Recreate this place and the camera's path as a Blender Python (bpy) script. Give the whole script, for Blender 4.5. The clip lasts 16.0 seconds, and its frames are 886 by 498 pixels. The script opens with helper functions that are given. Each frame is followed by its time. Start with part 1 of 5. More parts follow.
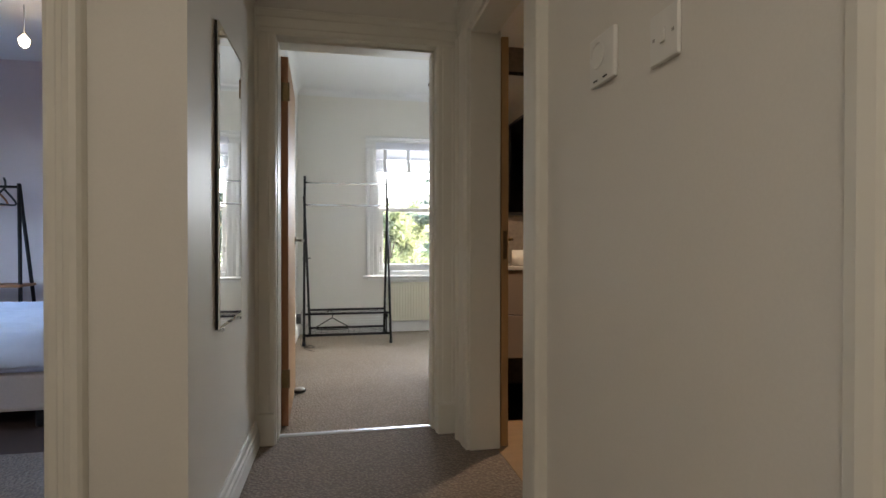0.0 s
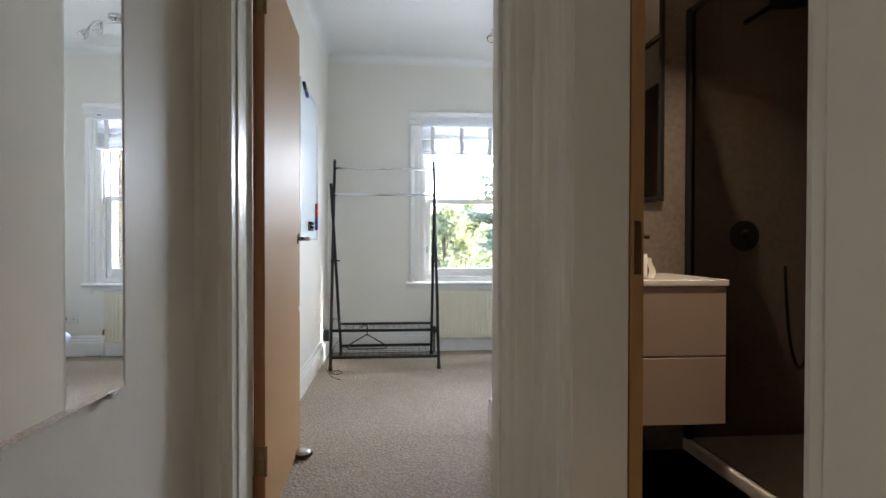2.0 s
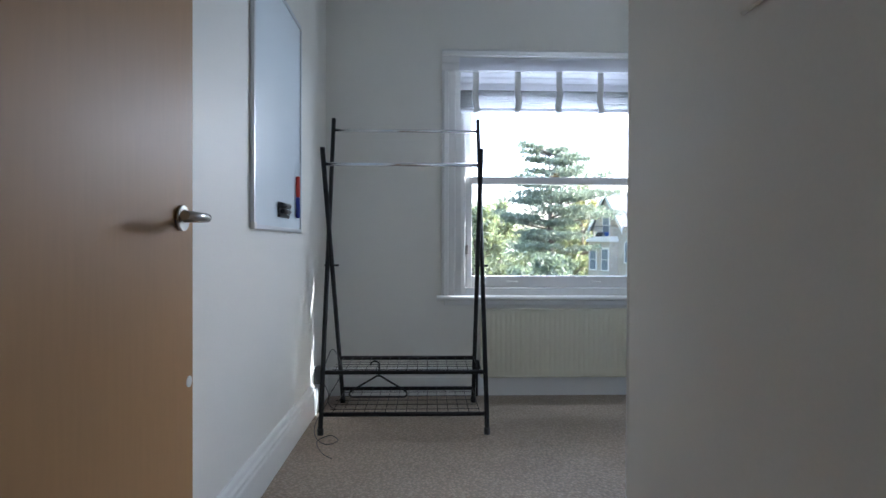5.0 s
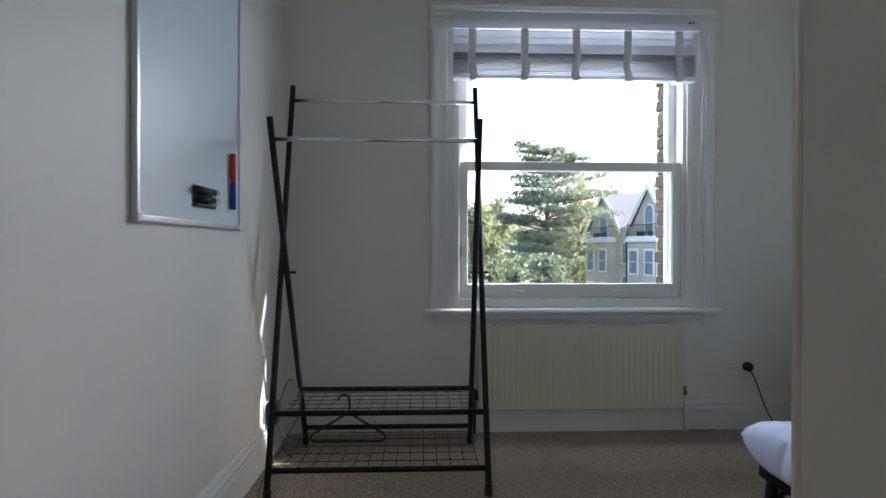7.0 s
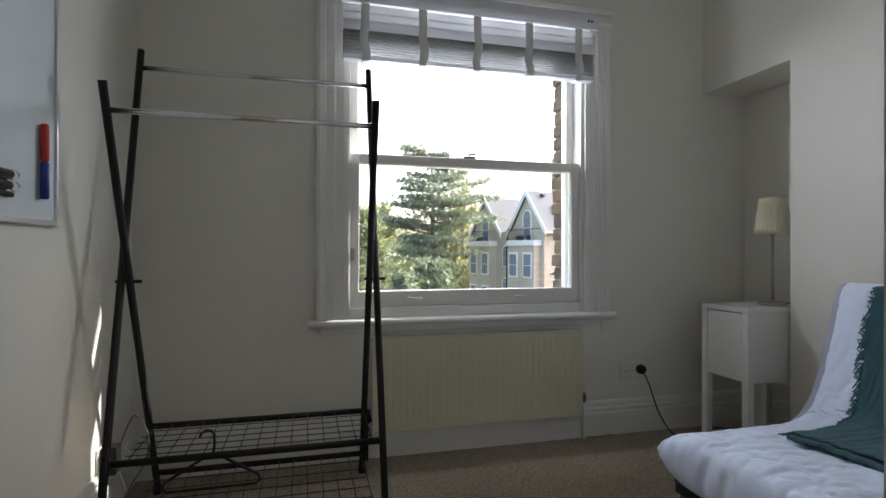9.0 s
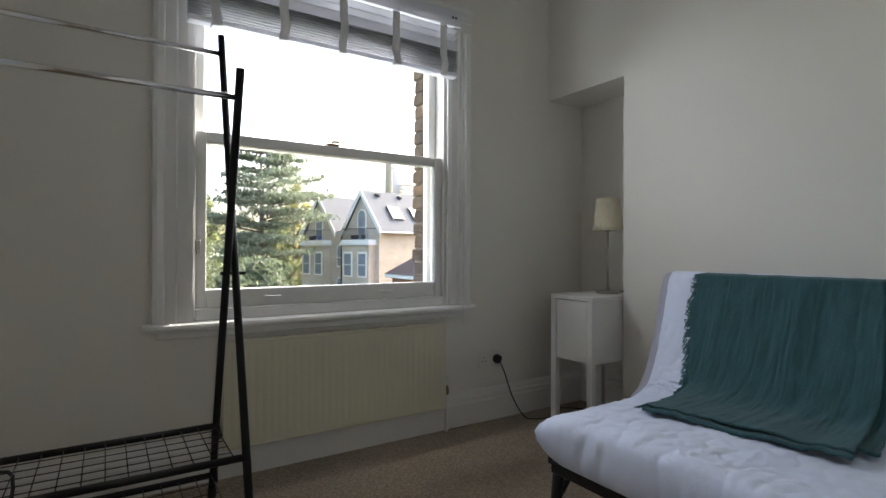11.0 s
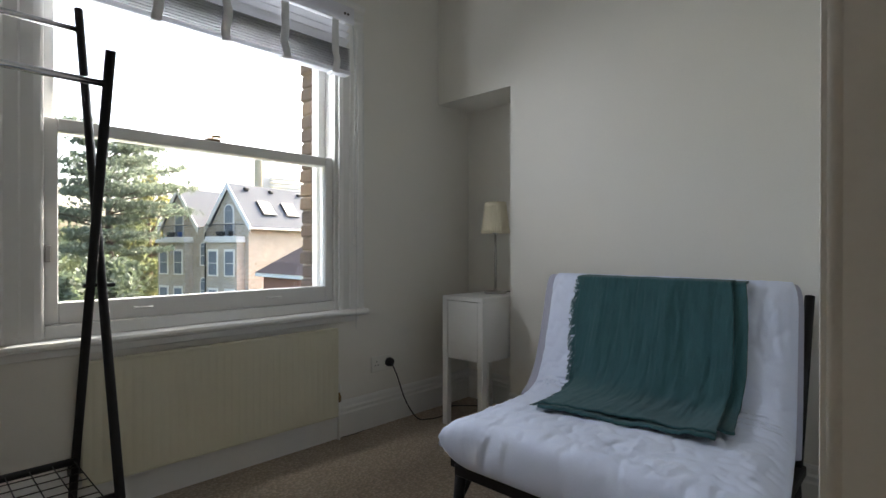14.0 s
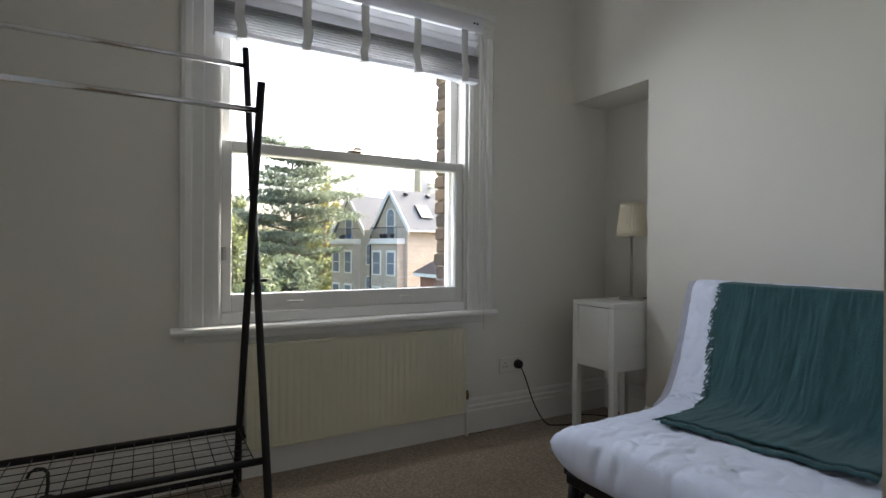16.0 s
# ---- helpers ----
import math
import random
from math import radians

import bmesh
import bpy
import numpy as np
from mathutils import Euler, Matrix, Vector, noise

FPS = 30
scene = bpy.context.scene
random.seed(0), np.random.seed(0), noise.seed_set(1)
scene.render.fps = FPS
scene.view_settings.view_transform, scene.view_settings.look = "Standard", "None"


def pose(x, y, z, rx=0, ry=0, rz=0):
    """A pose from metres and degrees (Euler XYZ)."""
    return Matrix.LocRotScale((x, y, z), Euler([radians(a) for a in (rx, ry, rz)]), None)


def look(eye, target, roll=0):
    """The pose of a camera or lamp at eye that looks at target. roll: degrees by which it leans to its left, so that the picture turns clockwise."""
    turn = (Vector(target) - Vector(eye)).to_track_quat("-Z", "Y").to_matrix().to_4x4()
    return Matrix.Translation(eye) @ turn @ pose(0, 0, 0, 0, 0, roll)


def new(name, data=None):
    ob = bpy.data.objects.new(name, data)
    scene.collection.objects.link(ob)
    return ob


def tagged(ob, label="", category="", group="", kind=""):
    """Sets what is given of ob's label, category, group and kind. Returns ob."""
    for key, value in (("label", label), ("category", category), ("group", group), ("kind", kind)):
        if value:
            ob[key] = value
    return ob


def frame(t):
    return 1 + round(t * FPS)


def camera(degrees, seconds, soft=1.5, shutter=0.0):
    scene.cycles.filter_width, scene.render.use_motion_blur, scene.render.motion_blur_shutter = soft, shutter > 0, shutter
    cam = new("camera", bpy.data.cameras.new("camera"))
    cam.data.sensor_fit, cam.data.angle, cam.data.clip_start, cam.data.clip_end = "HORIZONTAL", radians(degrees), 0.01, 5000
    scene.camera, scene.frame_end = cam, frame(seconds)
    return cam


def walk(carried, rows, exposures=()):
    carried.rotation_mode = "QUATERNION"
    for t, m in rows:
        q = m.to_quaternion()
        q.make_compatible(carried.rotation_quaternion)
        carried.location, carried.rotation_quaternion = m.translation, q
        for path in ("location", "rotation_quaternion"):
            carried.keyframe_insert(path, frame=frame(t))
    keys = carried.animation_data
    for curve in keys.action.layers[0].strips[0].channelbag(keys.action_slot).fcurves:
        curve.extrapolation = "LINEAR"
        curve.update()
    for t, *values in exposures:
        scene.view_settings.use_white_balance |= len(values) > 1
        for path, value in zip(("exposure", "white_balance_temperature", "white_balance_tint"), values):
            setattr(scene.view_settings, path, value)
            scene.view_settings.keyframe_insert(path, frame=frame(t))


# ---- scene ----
# camera
cam = camera(80.87, 16.0)
# seconds, place in metres, yaw, pitch, roll in degrees
PATH = [
    (0, 0.111, -0.898, 1.001, -11.03, -0.46, -0.06),
    (0.5, 0.179, -0.658, 1.001, -9.47, -0.63, -0.26),
    (1, 0.219, -0.350, 1.007, -8.18, -0.68, -0.28),
    (1.5, 0.271, -0.079, 1.011, -6.20, -0.72, -0.21),
    (2, 0.273, 0.240, 1.011, -4.99, -0.65, -0.12),
    (2.5, 0.265, 0.536, 0.999, -4.25, -0.67, -0.13),
    (3, 0.282, 0.855, 0.991, -3.00, -0.48, -0.13),
    (3.5, 0.265, 1.126, 0.991, -2.23, -0.49, -0.13),
    (4, 0.276, 1.335, 0.988, -1.61, -0.46, -0.21),
    (6.5, 0.327, 2.246, 0.968, -1.76, -0.37, -0.06),
    (7, 0.351, 2.380, 0.976, -2.05, -0.31, -0.08),
    (7.5, 0.374, 2.467, 0.988, -2.70, -0.28, -0.11),
    (8, 0.371, 2.559, 0.986, -5.40, -0.26, -0.08),
    (8.5, 0.361, 2.627, 0.990, -9.97, -0.15, -0.08),
    (9, 0.345, 2.663, 0.972, -14.62, 0.11, -0.12),
    (11.5, 0.224, 2.825, 0.941, -37.14, -0.02, -0.14),
    (12, 0.216, 2.826, 0.944, -40.98, -0.16, -0.08),
    (12.5, 0.202, 2.835, 0.949, -43.59, -0.18, -0.06),
    (13, 0.194, 2.842, 0.955, -45.30, -0.24, 0.01),
    (13.5, 0.193, 2.857, 0.963, -46.29, -0.24, 0.00),
    (14, 0.187, 2.887, 0.973, -46.46, -0.20, -0.03),
    (14.5, 0.180, 2.886, 0.974, -45.85, -0.13, -0.09),
    (15, 0.195, 2.849, 0.979, -42.63, -0.17, -0.32),
    (15.5, 0.227, 2.809, 0.981, -36.90, -0.14, -0.45),
    (16, 0.269, 2.781, 0.976, -29.70, -0.03, -0.43),
]
EXPOSURES = [(0, 4.54, 6150, 10), (0.8, 4.66, 6000, 10), (1.5, 4.62, 5900, 10), (2.5, 4.82, 5600, 10), (3.5, 4.32, 5300, 10), (4.2, 4.0, 5200, 10), (6.4, 3.22, 5400, 10), (8, 3.02, 5900, 10), (10, 2.96, 6300, 10), (16, 2.97, 6300, 10)]
walk(cam, [(t, pose(x, y, z, 90 + pitch, roll, yaw)) for t, x, y, z, yaw, pitch, roll in PATH], EXPOSURES)

# ---- world and sun ----
SUN_TO = Vector((1.0, 0.36, 0.72)).normalized()
world = bpy.data.worlds.new("sky")
scene.world = world
world.use_nodes = True
wn = world.node_tree
sky = wn.nodes.new("ShaderNodeTexSky")
sky.sky_type = 'NISHITA'
sky.sun_disc = False
sky.sun_elevation = math.asin(SUN_TO.z)
sky.sun_rotation = math.atan2(SUN_TO.x, SUN_TO.y)
sky.air_density, sky.dust_density, sky.ozone_density = 1.0, 7.0, 1.0
wn.nodes["Background"].inputs["Strength"].default_value = 0.15
wn.links.new(sky.outputs[0], wn.nodes["Background"].inputs["Color"])
sun_data = bpy.data.lights.new("sun", 'SUN')
sun_data.energy, sun_data.angle, sun_data.color = 0.9, radians(0.6), (1.0, 0.95, 0.86)
sun = new("sun", sun_data)
sun.matrix_world = look(SUN_TO * 60, (0, 0, 0))


def area_lamp(name, at, target, w, h, watts, color):
    d = bpy.data.lights.new(name, 'AREA')
    d.shape, d.size, d.size_y, d.energy, d.color = 'RECTANGLE', w, h, watts, color
    ob = new(name, d)
    ob.matrix_world = look(at, target)
    return ob


# lamp added high in the sash window's opening to stand in for sky light
area_lamp("window_skylight", (1.135, 5.335, 1.72), (1.135, 2.0, 1.3), 1.04, 0.26, 1.75, (0.93, 0.965, 1.0))
# unseen warm fill added behind the walk's start, and the bathroom downlight
area_lamp("hall_ceiling_lamp", (-0.5, -1.5, 2.6), (-0.5, -1.5, 0), 0.3, 0.3, 0.68, (1.0, 0.86, 0.71))
area_lamp("bathroom_downlight_lamp", (1.35, 1.9, 2.40), (1.35, 1.9, 0), 0.06, 0.06, 0.42, (1.0, 0.76, 0.52)).data.spread = radians(115)


# ---- materials ----
def material(name, color, rough=0.6, metal=0.0, vary=0.06, scale=3.0, grain=120.0, bump=0.05, spec=0.5, stretch=(1, 1, 1), dark=None, dark_amount=0.0, sheen=0.0):
    """Base colour with broad and fine variation, and fine relief."""
    m = bpy.data.materials.new(name)
    m.use_nodes = True
    n, l = m.node_tree.nodes, m.node_tree.links
    b = n["Principled BSDF"]
    b.inputs["Metallic"].default_value = metal
    b.inputs["Specular IOR Level"].default_value = spec
    if sheen:
        b.inputs["Sheen Weight"].default_value = sheen
    co = n.new("ShaderNodeTexCoord")
    mp = n.new("ShaderNodeMapping")
    mp.inputs["Scale"].default_value = stretch
    l.new(co.outputs["Object"], mp.inputs[0])
    broad = n.new("ShaderNodeTexNoise")
    broad.inputs["Scale"].default_value = scale
    broad.inputs["Detail"].default_value = 5
    fine = n.new("ShaderNodeTexNoise")
    fine.inputs["Scale"].default_value = grain
    fine.inputs["Detail"].default_value = 3
    l.new(mp.outputs[0], broad.inputs["Vector"])
    l.new(mp.outputs[0], fine.inputs["Vector"])
    add = n.new("ShaderNodeMath")
    add.operation = 'ADD'
    l.new(broad.outputs["Fac"], add.inputs[0])
    l.new(fine.outputs["Fac"], add.inputs[1])
    mr = n.new("ShaderNodeMapRange")
    mr.inputs["From Min"].default_value, mr.inputs["From Max"].default_value = 0.6, 1.4
    mr.inputs["To Min"].default_value, mr.inputs["To Max"].default_value = 1 - vary, 1 + vary
    l.new(add.outputs[0], mr.inputs["Value"])
    mul = n.new("ShaderNodeMix")
    mul.data_type, mul.blend_type = 'RGBA', 'MULTIPLY'
    mul.inputs["Factor"].default_value = 1.0
    mul.inputs[6].default_value = (*color, 1)
    l.new(mr.outputs[0], mul.inputs[7])
    out = mul.outputs[2]
    if dark:
        ramp = n.new("ShaderNodeMapRange")
        ramp.inputs["From Min"].default_value, ramp.inputs["From Max"].default_value = 0.5, 0.72
        ramp.inputs["To Max"].default_value = dark_amount
        l.new(broad.outputs["Fac"], ramp.inputs["Value"])
        mx = n.new("ShaderNodeMix")
        mx.data_type = 'RGBA'
        mx.inputs[7].default_value = (*dark, 1)
        l.new(ramp.outputs[0], mx.inputs["Factor"])
        l.new(out, mx.inputs[6])
        out = mx.outputs[2]
    l.new(out, b.inputs["Base Color"])
    rr = n.new("ShaderNodeMapRange")
    rr.inputs["To Min"].default_value, rr.inputs["To Max"].default_value = max(0.02, rough - 0.03), min(1, rough + 0.03)
    l.new(broad.outputs["Fac"], rr.inputs["Value"])
    l.new(rr.outputs[0], b.inputs["Roughness"])
    if bump:
        bp = n.new("ShaderNodeBump")
        bp.inputs["Strength"].default_value = bump
        bp.inputs["Distance"].default_value = 0.004
        l.new(add.outputs[0], bp.inputs["Height"])
        l.new(bp.outputs[0], b.inputs["Normal"])
    return m


def glass_material(name, tint=(1, 1, 1), ior=1.45):
    m = bpy.data.materials.new(name)
    m.use_nodes = True
    n, l = m.node_tree.nodes, m.node_tree.links
    n.remove(n["Principled BSDF"])
    tr, gl, mix, fr = n.new("ShaderNodeBsdfTransparent"), n.new("ShaderNodeBsdfGlossy"), n.new("ShaderNodeMixShader"), n.new("ShaderNodeFresnel")
    tr.inputs[0].default_value = (*tint, 1)
    gl.inputs["Roughness"].default_value = 0.01
    fr.inputs["IOR"].default_value = ior
    l.new(fr.outputs[0], mix.inputs[0])
    l.new(tr.outputs[0], mix.inputs[1])
    l.new(gl.outputs[0], mix.inputs[2])
    l.new(mix.outputs[0], n["Material Output"].inputs[0])
    return m


def piece_material(name, c1, c2, c3, rough=0.9, bump=0.5, scale=30.0):
    """Pieces that differ one from another."""
    m = material(name, c1, rough, vary=0.25, scale=scale, grain=200, bump=bump)
    n, l = m.node_tree.nodes, m.node_tree.links
    info, ramp = n.new("ShaderNodeObjectInfo"), n.new("ShaderNodeValToRGB")
    ramp.color_ramp.elements[0].color, ramp.color_ramp.elements[1].color = (*c1, 1), (*c3, 1)
    e = ramp.color_ramp.elements.new(0.5)
    e.color = (*c2, 1)
    l.new(info.outputs["Random"], ramp.inputs[0])
    mul = [k for k in n if k.bl_idname == "ShaderNodeMix"][0]
    l.new(ramp.outputs[0], mul.inputs[6])
    return m


WALL = material("bedroom_wall_paint", (0.82, 0.795, 0.735), 0.55, vary=0.02, scale=1.5, grain=180, bump=0.03)
HALL = material("hall_wall_paint", (0.78, 0.75, 0.68), 0.5, vary=0.025, scale=1.2, grain=160, bump=0.04)
CEIL = material("ceiling_paint", (0.84, 0.84, 0.82), 0.8, vary=0.02, scale=1.5, bump=0.03)
GLOSS = material("cream_gloss_paint", (0.77, 0.745, 0.66), 0.36, vary=0.02, scale=4, grain=40, bump=0.03)
WHITE = material("white_gloss_paint", (0.82, 0.81, 0.78), 0.3, vary=0.02, scale=5, grain=60, bump=0.03)
PINK = material("pale_mauve_wall_paint", (0.64, 0.55, 0.54), 0.6, vary=0.02)
PLASTIC = material("white_plastic", (0.8, 0.79, 0.74), 0.35, vary=0.01, bump=0.0)
CREAM_RAD = material("cream_radiator_enamel", (0.72, 0.68, 0.53), 0.35, vary=0.02, scale=4, bump=0.01)
BLACK = material("black_powder_coat", (0.010, 0.009, 0.009), 0.5, vary=0.15, grain=300, bump=0.03, spec=0.3)
BLACK_PL = material("black_plastic", (0.012, 0.012, 0.013), 0.35, vary=0.1, bump=0.0)
CHROME = material("polished_chrome", (0.75, 0.75, 0.76), 0.12, 1.0, vary=0.03, bump=0.0)
STEEL = material("satin_steel", (0.5, 0.48, 0.45), 0.28, 1.0, vary=0.05, bump=0.01)
ALU = material("satin_aluminium", (0.72, 0.73, 0.75), 0.35, 0.6, vary=0.02, bump=0.0)
BRASS = material("tarnished_brass", (0.25, 0.17, 0.08), 0.4, 0.9, vary=0.2)
BOARD = material("whiteboard_enamel", (0.70, 0.76, 0.80), 0.42, vary=0.015, scale=2, bump=0.0)
DOOR = material("beech_veneer", (0.42, 0.245, 0.105), 0.5, spec=0.22, vary=0.05, scale=0.8, grain=16, bump=0.0, stretch=(6, 6, 0.5))
EDGE = material("door_edge_wood", (0.36, 0.15, 0.055), 0.45, vary=0.14, scale=3, grain=40, bump=0.03, stretch=(9, 9, 0.6))
MIRROR = material("silvered_mirror", (0.92, 0.93, 0.93), 0.0, 1.0, vary=0.0, bump=0.0)
for link in list(MIRROR.node_tree.links):
    if link.to_socket.name == "Roughness":
        MIRROR.node_tree.links.remove(link)
MIRROR.node_tree.nodes["Principled BSDF"].inputs["Roughness"].default_value = 0.005
GLASS = glass_material("window_glass")
SMOKE = glass_material("shower_glass", (0.86, 0.86, 0.86), 1.08)
COTTON = material("white_quilted_cotton", (0.73, 0.78, 0.93), 0.9, vary=0.03, scale=12, grain=220, bump=0.15, sheen=0.2)


def puckers(m, scale, strength, distance, stretch):
    """Soft stitched puckers as relief."""
    n, l = m.node_tree.nodes, m.node_tree.links
    no, bp, mp, co = n.new("ShaderNodeTexNoise"), n.new("ShaderNodeBump"), n.new("ShaderNodeMapping"), n.new("ShaderNodeTexCoord")
    no.noise_type = 'RIDGED_MULTIFRACTAL'
    no.inputs["Scale"].default_value = scale
    no.inputs["Detail"].default_value = 2
    mp.inputs["Scale"].default_value = stretch
    bp.inputs["Strength"].default_value, bp.inputs["Distance"].default_value = strength, distance
    bp.invert = True
    l.new(co.outputs["Object"], mp.inputs[0])
    l.new(mp.outputs[0], no.inputs["Vector"])
    l.new(no.outputs["Fac"], bp.inputs["Height"])
    old = [k for k in n if k.bl_idname == "ShaderNodeBump" and k is not bp][0]
    l.new(old.outputs[0], bp.inputs["Normal"])
    l.new(bp.outputs[0], n["Principled BSDF"].inputs["Normal"])


puckers(COTTON, 7.0, 0.9, 0.016, (0.8, 2.2, 0.9))
GREY_COTTON = material("lilac_grey_mattress_ticking", (0.42, 0.42, 0.52), 0.9, vary=0.05, grain=200, bump=0.3)
TEAL = material("teal_crinkled_cotton", (0.034, 0.100, 0.110), 0.95, vary=0.2, scale=14, grain=160, bump=0.7, stretch=(1, 2.6, 1), sheen=0.12)
puckers(TEAL, 9.0, 0.5, 0.006, (0.7, 6.0, 0.7))
SHADE = material("cream_pleated_fabric", (0.80, 0.74, 0.58), 0.85, vary=0.04, bump=0.1)
SLAT = material("white_translucent_blind_slat", (0.80, 0.80, 0.82), 0.4, vary=0.03, bump=0.02)
_n, _l = SLAT.node_tree.nodes, SLAT.node_tree.links
_t, _m = _n.new("ShaderNodeBsdfTranslucent"), _n.new("ShaderNodeMixShader")
_t.inputs[0].default_value = (0.8, 0.8, 0.84, 1)
_m.inputs[0].default_value = 0.35
_l.new(_n["Principled BSDF"].outputs[0], _m.inputs[1])
_l.new(_t.outputs[0], _m.inputs[2])
_l.new(_m.outputs[0], _n["Material Output"].inputs[0])
# same white slats, coloured grey for the shade inside the drawn-up stack
SLAT_SHADED = material("shade_grey_slat", (0.36, 0.36, 0.37), 0.5, vary=0.05, bump=0.02)
TAPE = material("white_ladder_tape", (0.84, 0.84, 0.84), 0.85, vary=0.04, grain=400, bump=0.2)
RED = material("red_marker_plastic", (0.55, 0.03, 0.02), 0.3, bump=0.0)
BLUE = material("blue_marker_plastic", (0.02, 0.03, 0.30), 0.3, bump=0.0)
CABLE = material("black_cable", (0.015, 0.013, 0.013), 0.5, vary=0.05, bump=0.0)
CABLE_W = material("white_cable", (0.62, 0.63, 0.62), 0.5, vary=0.03, bump=0.0)
WOODFLOOR = material("oak_floor", (0.34, 0.22, 0.12), 0.4, vary=0.15, scale=2, grain=30, bump=0.05, stretch=(1, 10, 1))
DARKFLOOR = material("dark_brown_carpet", (0.06, 0.035, 0.025), 0.95, vary=0.2, grain=180, bump=0.4)
TILE = material("dark_bronze_wall_tile", (0.17, 0.135, 0.105), 0.6, vary=0.3, scale=2.5, grain=40, bump=0.05)
VANITY = material("mushroom_lacquer", (0.42, 0.33, 0.26), 0.35, vary=0.03, bump=0.0)
CERAMIC = material("white_ceramic", (0.8, 0.77, 0.7), 0.12, vary=0.01, bump=0.0)
PAPER = material("white_tissue_paper", (0.85, 0.82, 0.76), 0.95, vary=0.03, bump=0.2)
RUBBER = material("dark_rubber", (0.03, 0.025, 0.022), 0.7, vary=0.1)


def carpet_material(name, c1, c2, loop=150.0):
    """Looped pile: rows of small knots, with worn and flattened patches."""
    m = material(name, c1, 0.97, vary=0.26, scale=1.6, grain=70, bump=0.5, dark=c2, dark_amount=0.6, sheen=0.1)
    n, l = m.node_tree.nodes, m.node_tree.links
    vor, co = n.new("ShaderNodeTexVoronoi"), [k for k in n if k.bl_idname == "ShaderNodeTexCoord"][0]
    vor.inputs["Scale"].default_value = loop
    l.new(co.outputs["Object"], vor.inputs["Vector"])
    bp = n.new("ShaderNodeBump")
    bp.inputs["Strength"].default_value, bp.inputs["Distance"].default_value = 0.9, 0.006
    bp.invert = True
    l.new(vor.outputs["Distance"], bp.inputs["Height"])
    old = [k for k in n if k.bl_idname == "ShaderNodeBump" and k is not bp][0]
    l.new(old.outputs[0], bp.inputs["Normal"])
    l.new(bp.outputs[0], n["Principled BSDF"].inputs["Normal"])
    mix = n.new("ShaderNodeMix")
    mix.data_type, mix.blend_type = 'RGBA', 'MULTIPLY'
    mix.inputs["Factor"].default_value = 0.8
    base = n["Principled BSDF"].inputs["Base Color"].links[0].from_socket
    ramp = n.new("ShaderNodeMapRange")
    ramp.inputs["From Max"].default_value = 0.6
    ramp.inputs["To Min"].default_value, ramp.inputs["To Max"].default_value = 1.14, 0.58
    l.new(vor.outputs["Distance"], ramp.inputs["Value"])
    l.new(base, mix.inputs[6])
    l.new(ramp.outputs[0], mix.inputs[7])
    l.new(mix.outputs[2], n["Principled BSDF"].inputs["Base Color"])
    return m


CARPET = carpet_material("beige_loop_carpet", (0.44, 0.35, 0.26), (0.34, 0.262, 0.19), 80)
HALL_CARPET = carpet_material("brown_grey_loop_carpet", (0.30, 0.235, 0.185), (0.24, 0.18, 0.14), 80)


# ---- building helpers ----
ORIGIN = {}


def box(bm, x0, y0, z0, x1, y1, z1, bevel=0.0, seg=1):
    r = bmesh.ops.create_cube(bm, size=1, matrix=Matrix.Translation(((x0 + x1) / 2, (y0 + y1) / 2, (z0 + z1) / 2)) @ Matrix.Diagonal((x1 - x0, y1 - y0, z1 - z0, 1)))
    if bevel:
        edges = {e for v in r["verts"] for e in v.link_edges}
        bmesh.ops.bevel(bm, geom=list(edges), offset=bevel, segments=seg, affect='EDGES', profile=0.6)
    return bm


def tube(bm, pts, r, seg=10, cap=True):
    """A round bar along points; r is one radius or one for each point."""
    pts = [Vector(p) for p in pts]
    rings = []
    side = None
    for i, p in enumerate(pts):
        d = (pts[min(i + 1, len(pts) - 1)] - pts[max(i - 1, 0)]).normalized()
        if side is None:
            side = d.orthogonal().normalized()
        side = (side - d * side.dot(d)).normalized()
        up = d.cross(side)
        rad = r[i] if isinstance(r, (list, tuple)) else r
        rings.append([bm.verts.new(p + (side * math.cos(a) + up * math.sin(a)) * rad) for a in [2 * math.pi * k / seg for k in range(seg)]])
    for a, b in zip(rings, rings[1:]):
        for k in range(seg):
            bm.faces.new((a[k], a[(k + 1) % seg], b[(k + 1) % seg], b[k])).smooth = True
    if cap:
        bm.faces.new(rings[0][::-1])
        bm.faces.new(rings[-1])
    return bm


def lathe(bm, centre, profile, seg=24, cap=True):
    """Turned shape: profile of (radius, height)."""
    c = Vector(centre)
    rings = [[bm.verts.new(c + Vector((r * math.cos(2 * math.pi * k / seg), r * math.sin(2 * math.pi * k / seg), z))) for k in range(seg)] for r, z in profile]
    for a, b in zip(rings, rings[1:]):
        for k in range(seg):
            bm.faces.new((a[k], a[(k + 1) % seg], b[(k + 1) % seg], b[k])).smooth = True
    if cap:
        bm.faces.new(rings[0][::-1])
        bm.faces.new(rings[-1])
    return bm


def extrude(bm, profile, start, end, u, v):
    """Profile of (u, v) pairs swept from start to end."""
    u, v = Vector(u), Vector(v)
    a = [bm.verts.new(Vector(start) + u * p + v * q) for p, q in profile]
    b = [bm.verts.new(Vector(end) + u * p + v * q) for p, q in profile]
    k = len(profile)
    for i in range(k):
        bm.faces.new((a[i], a[(i + 1) % k], b[(i + 1) % k], b[i]))
    bm.faces.new(a[::-1])
    bm.faces.new(b)
    return bm


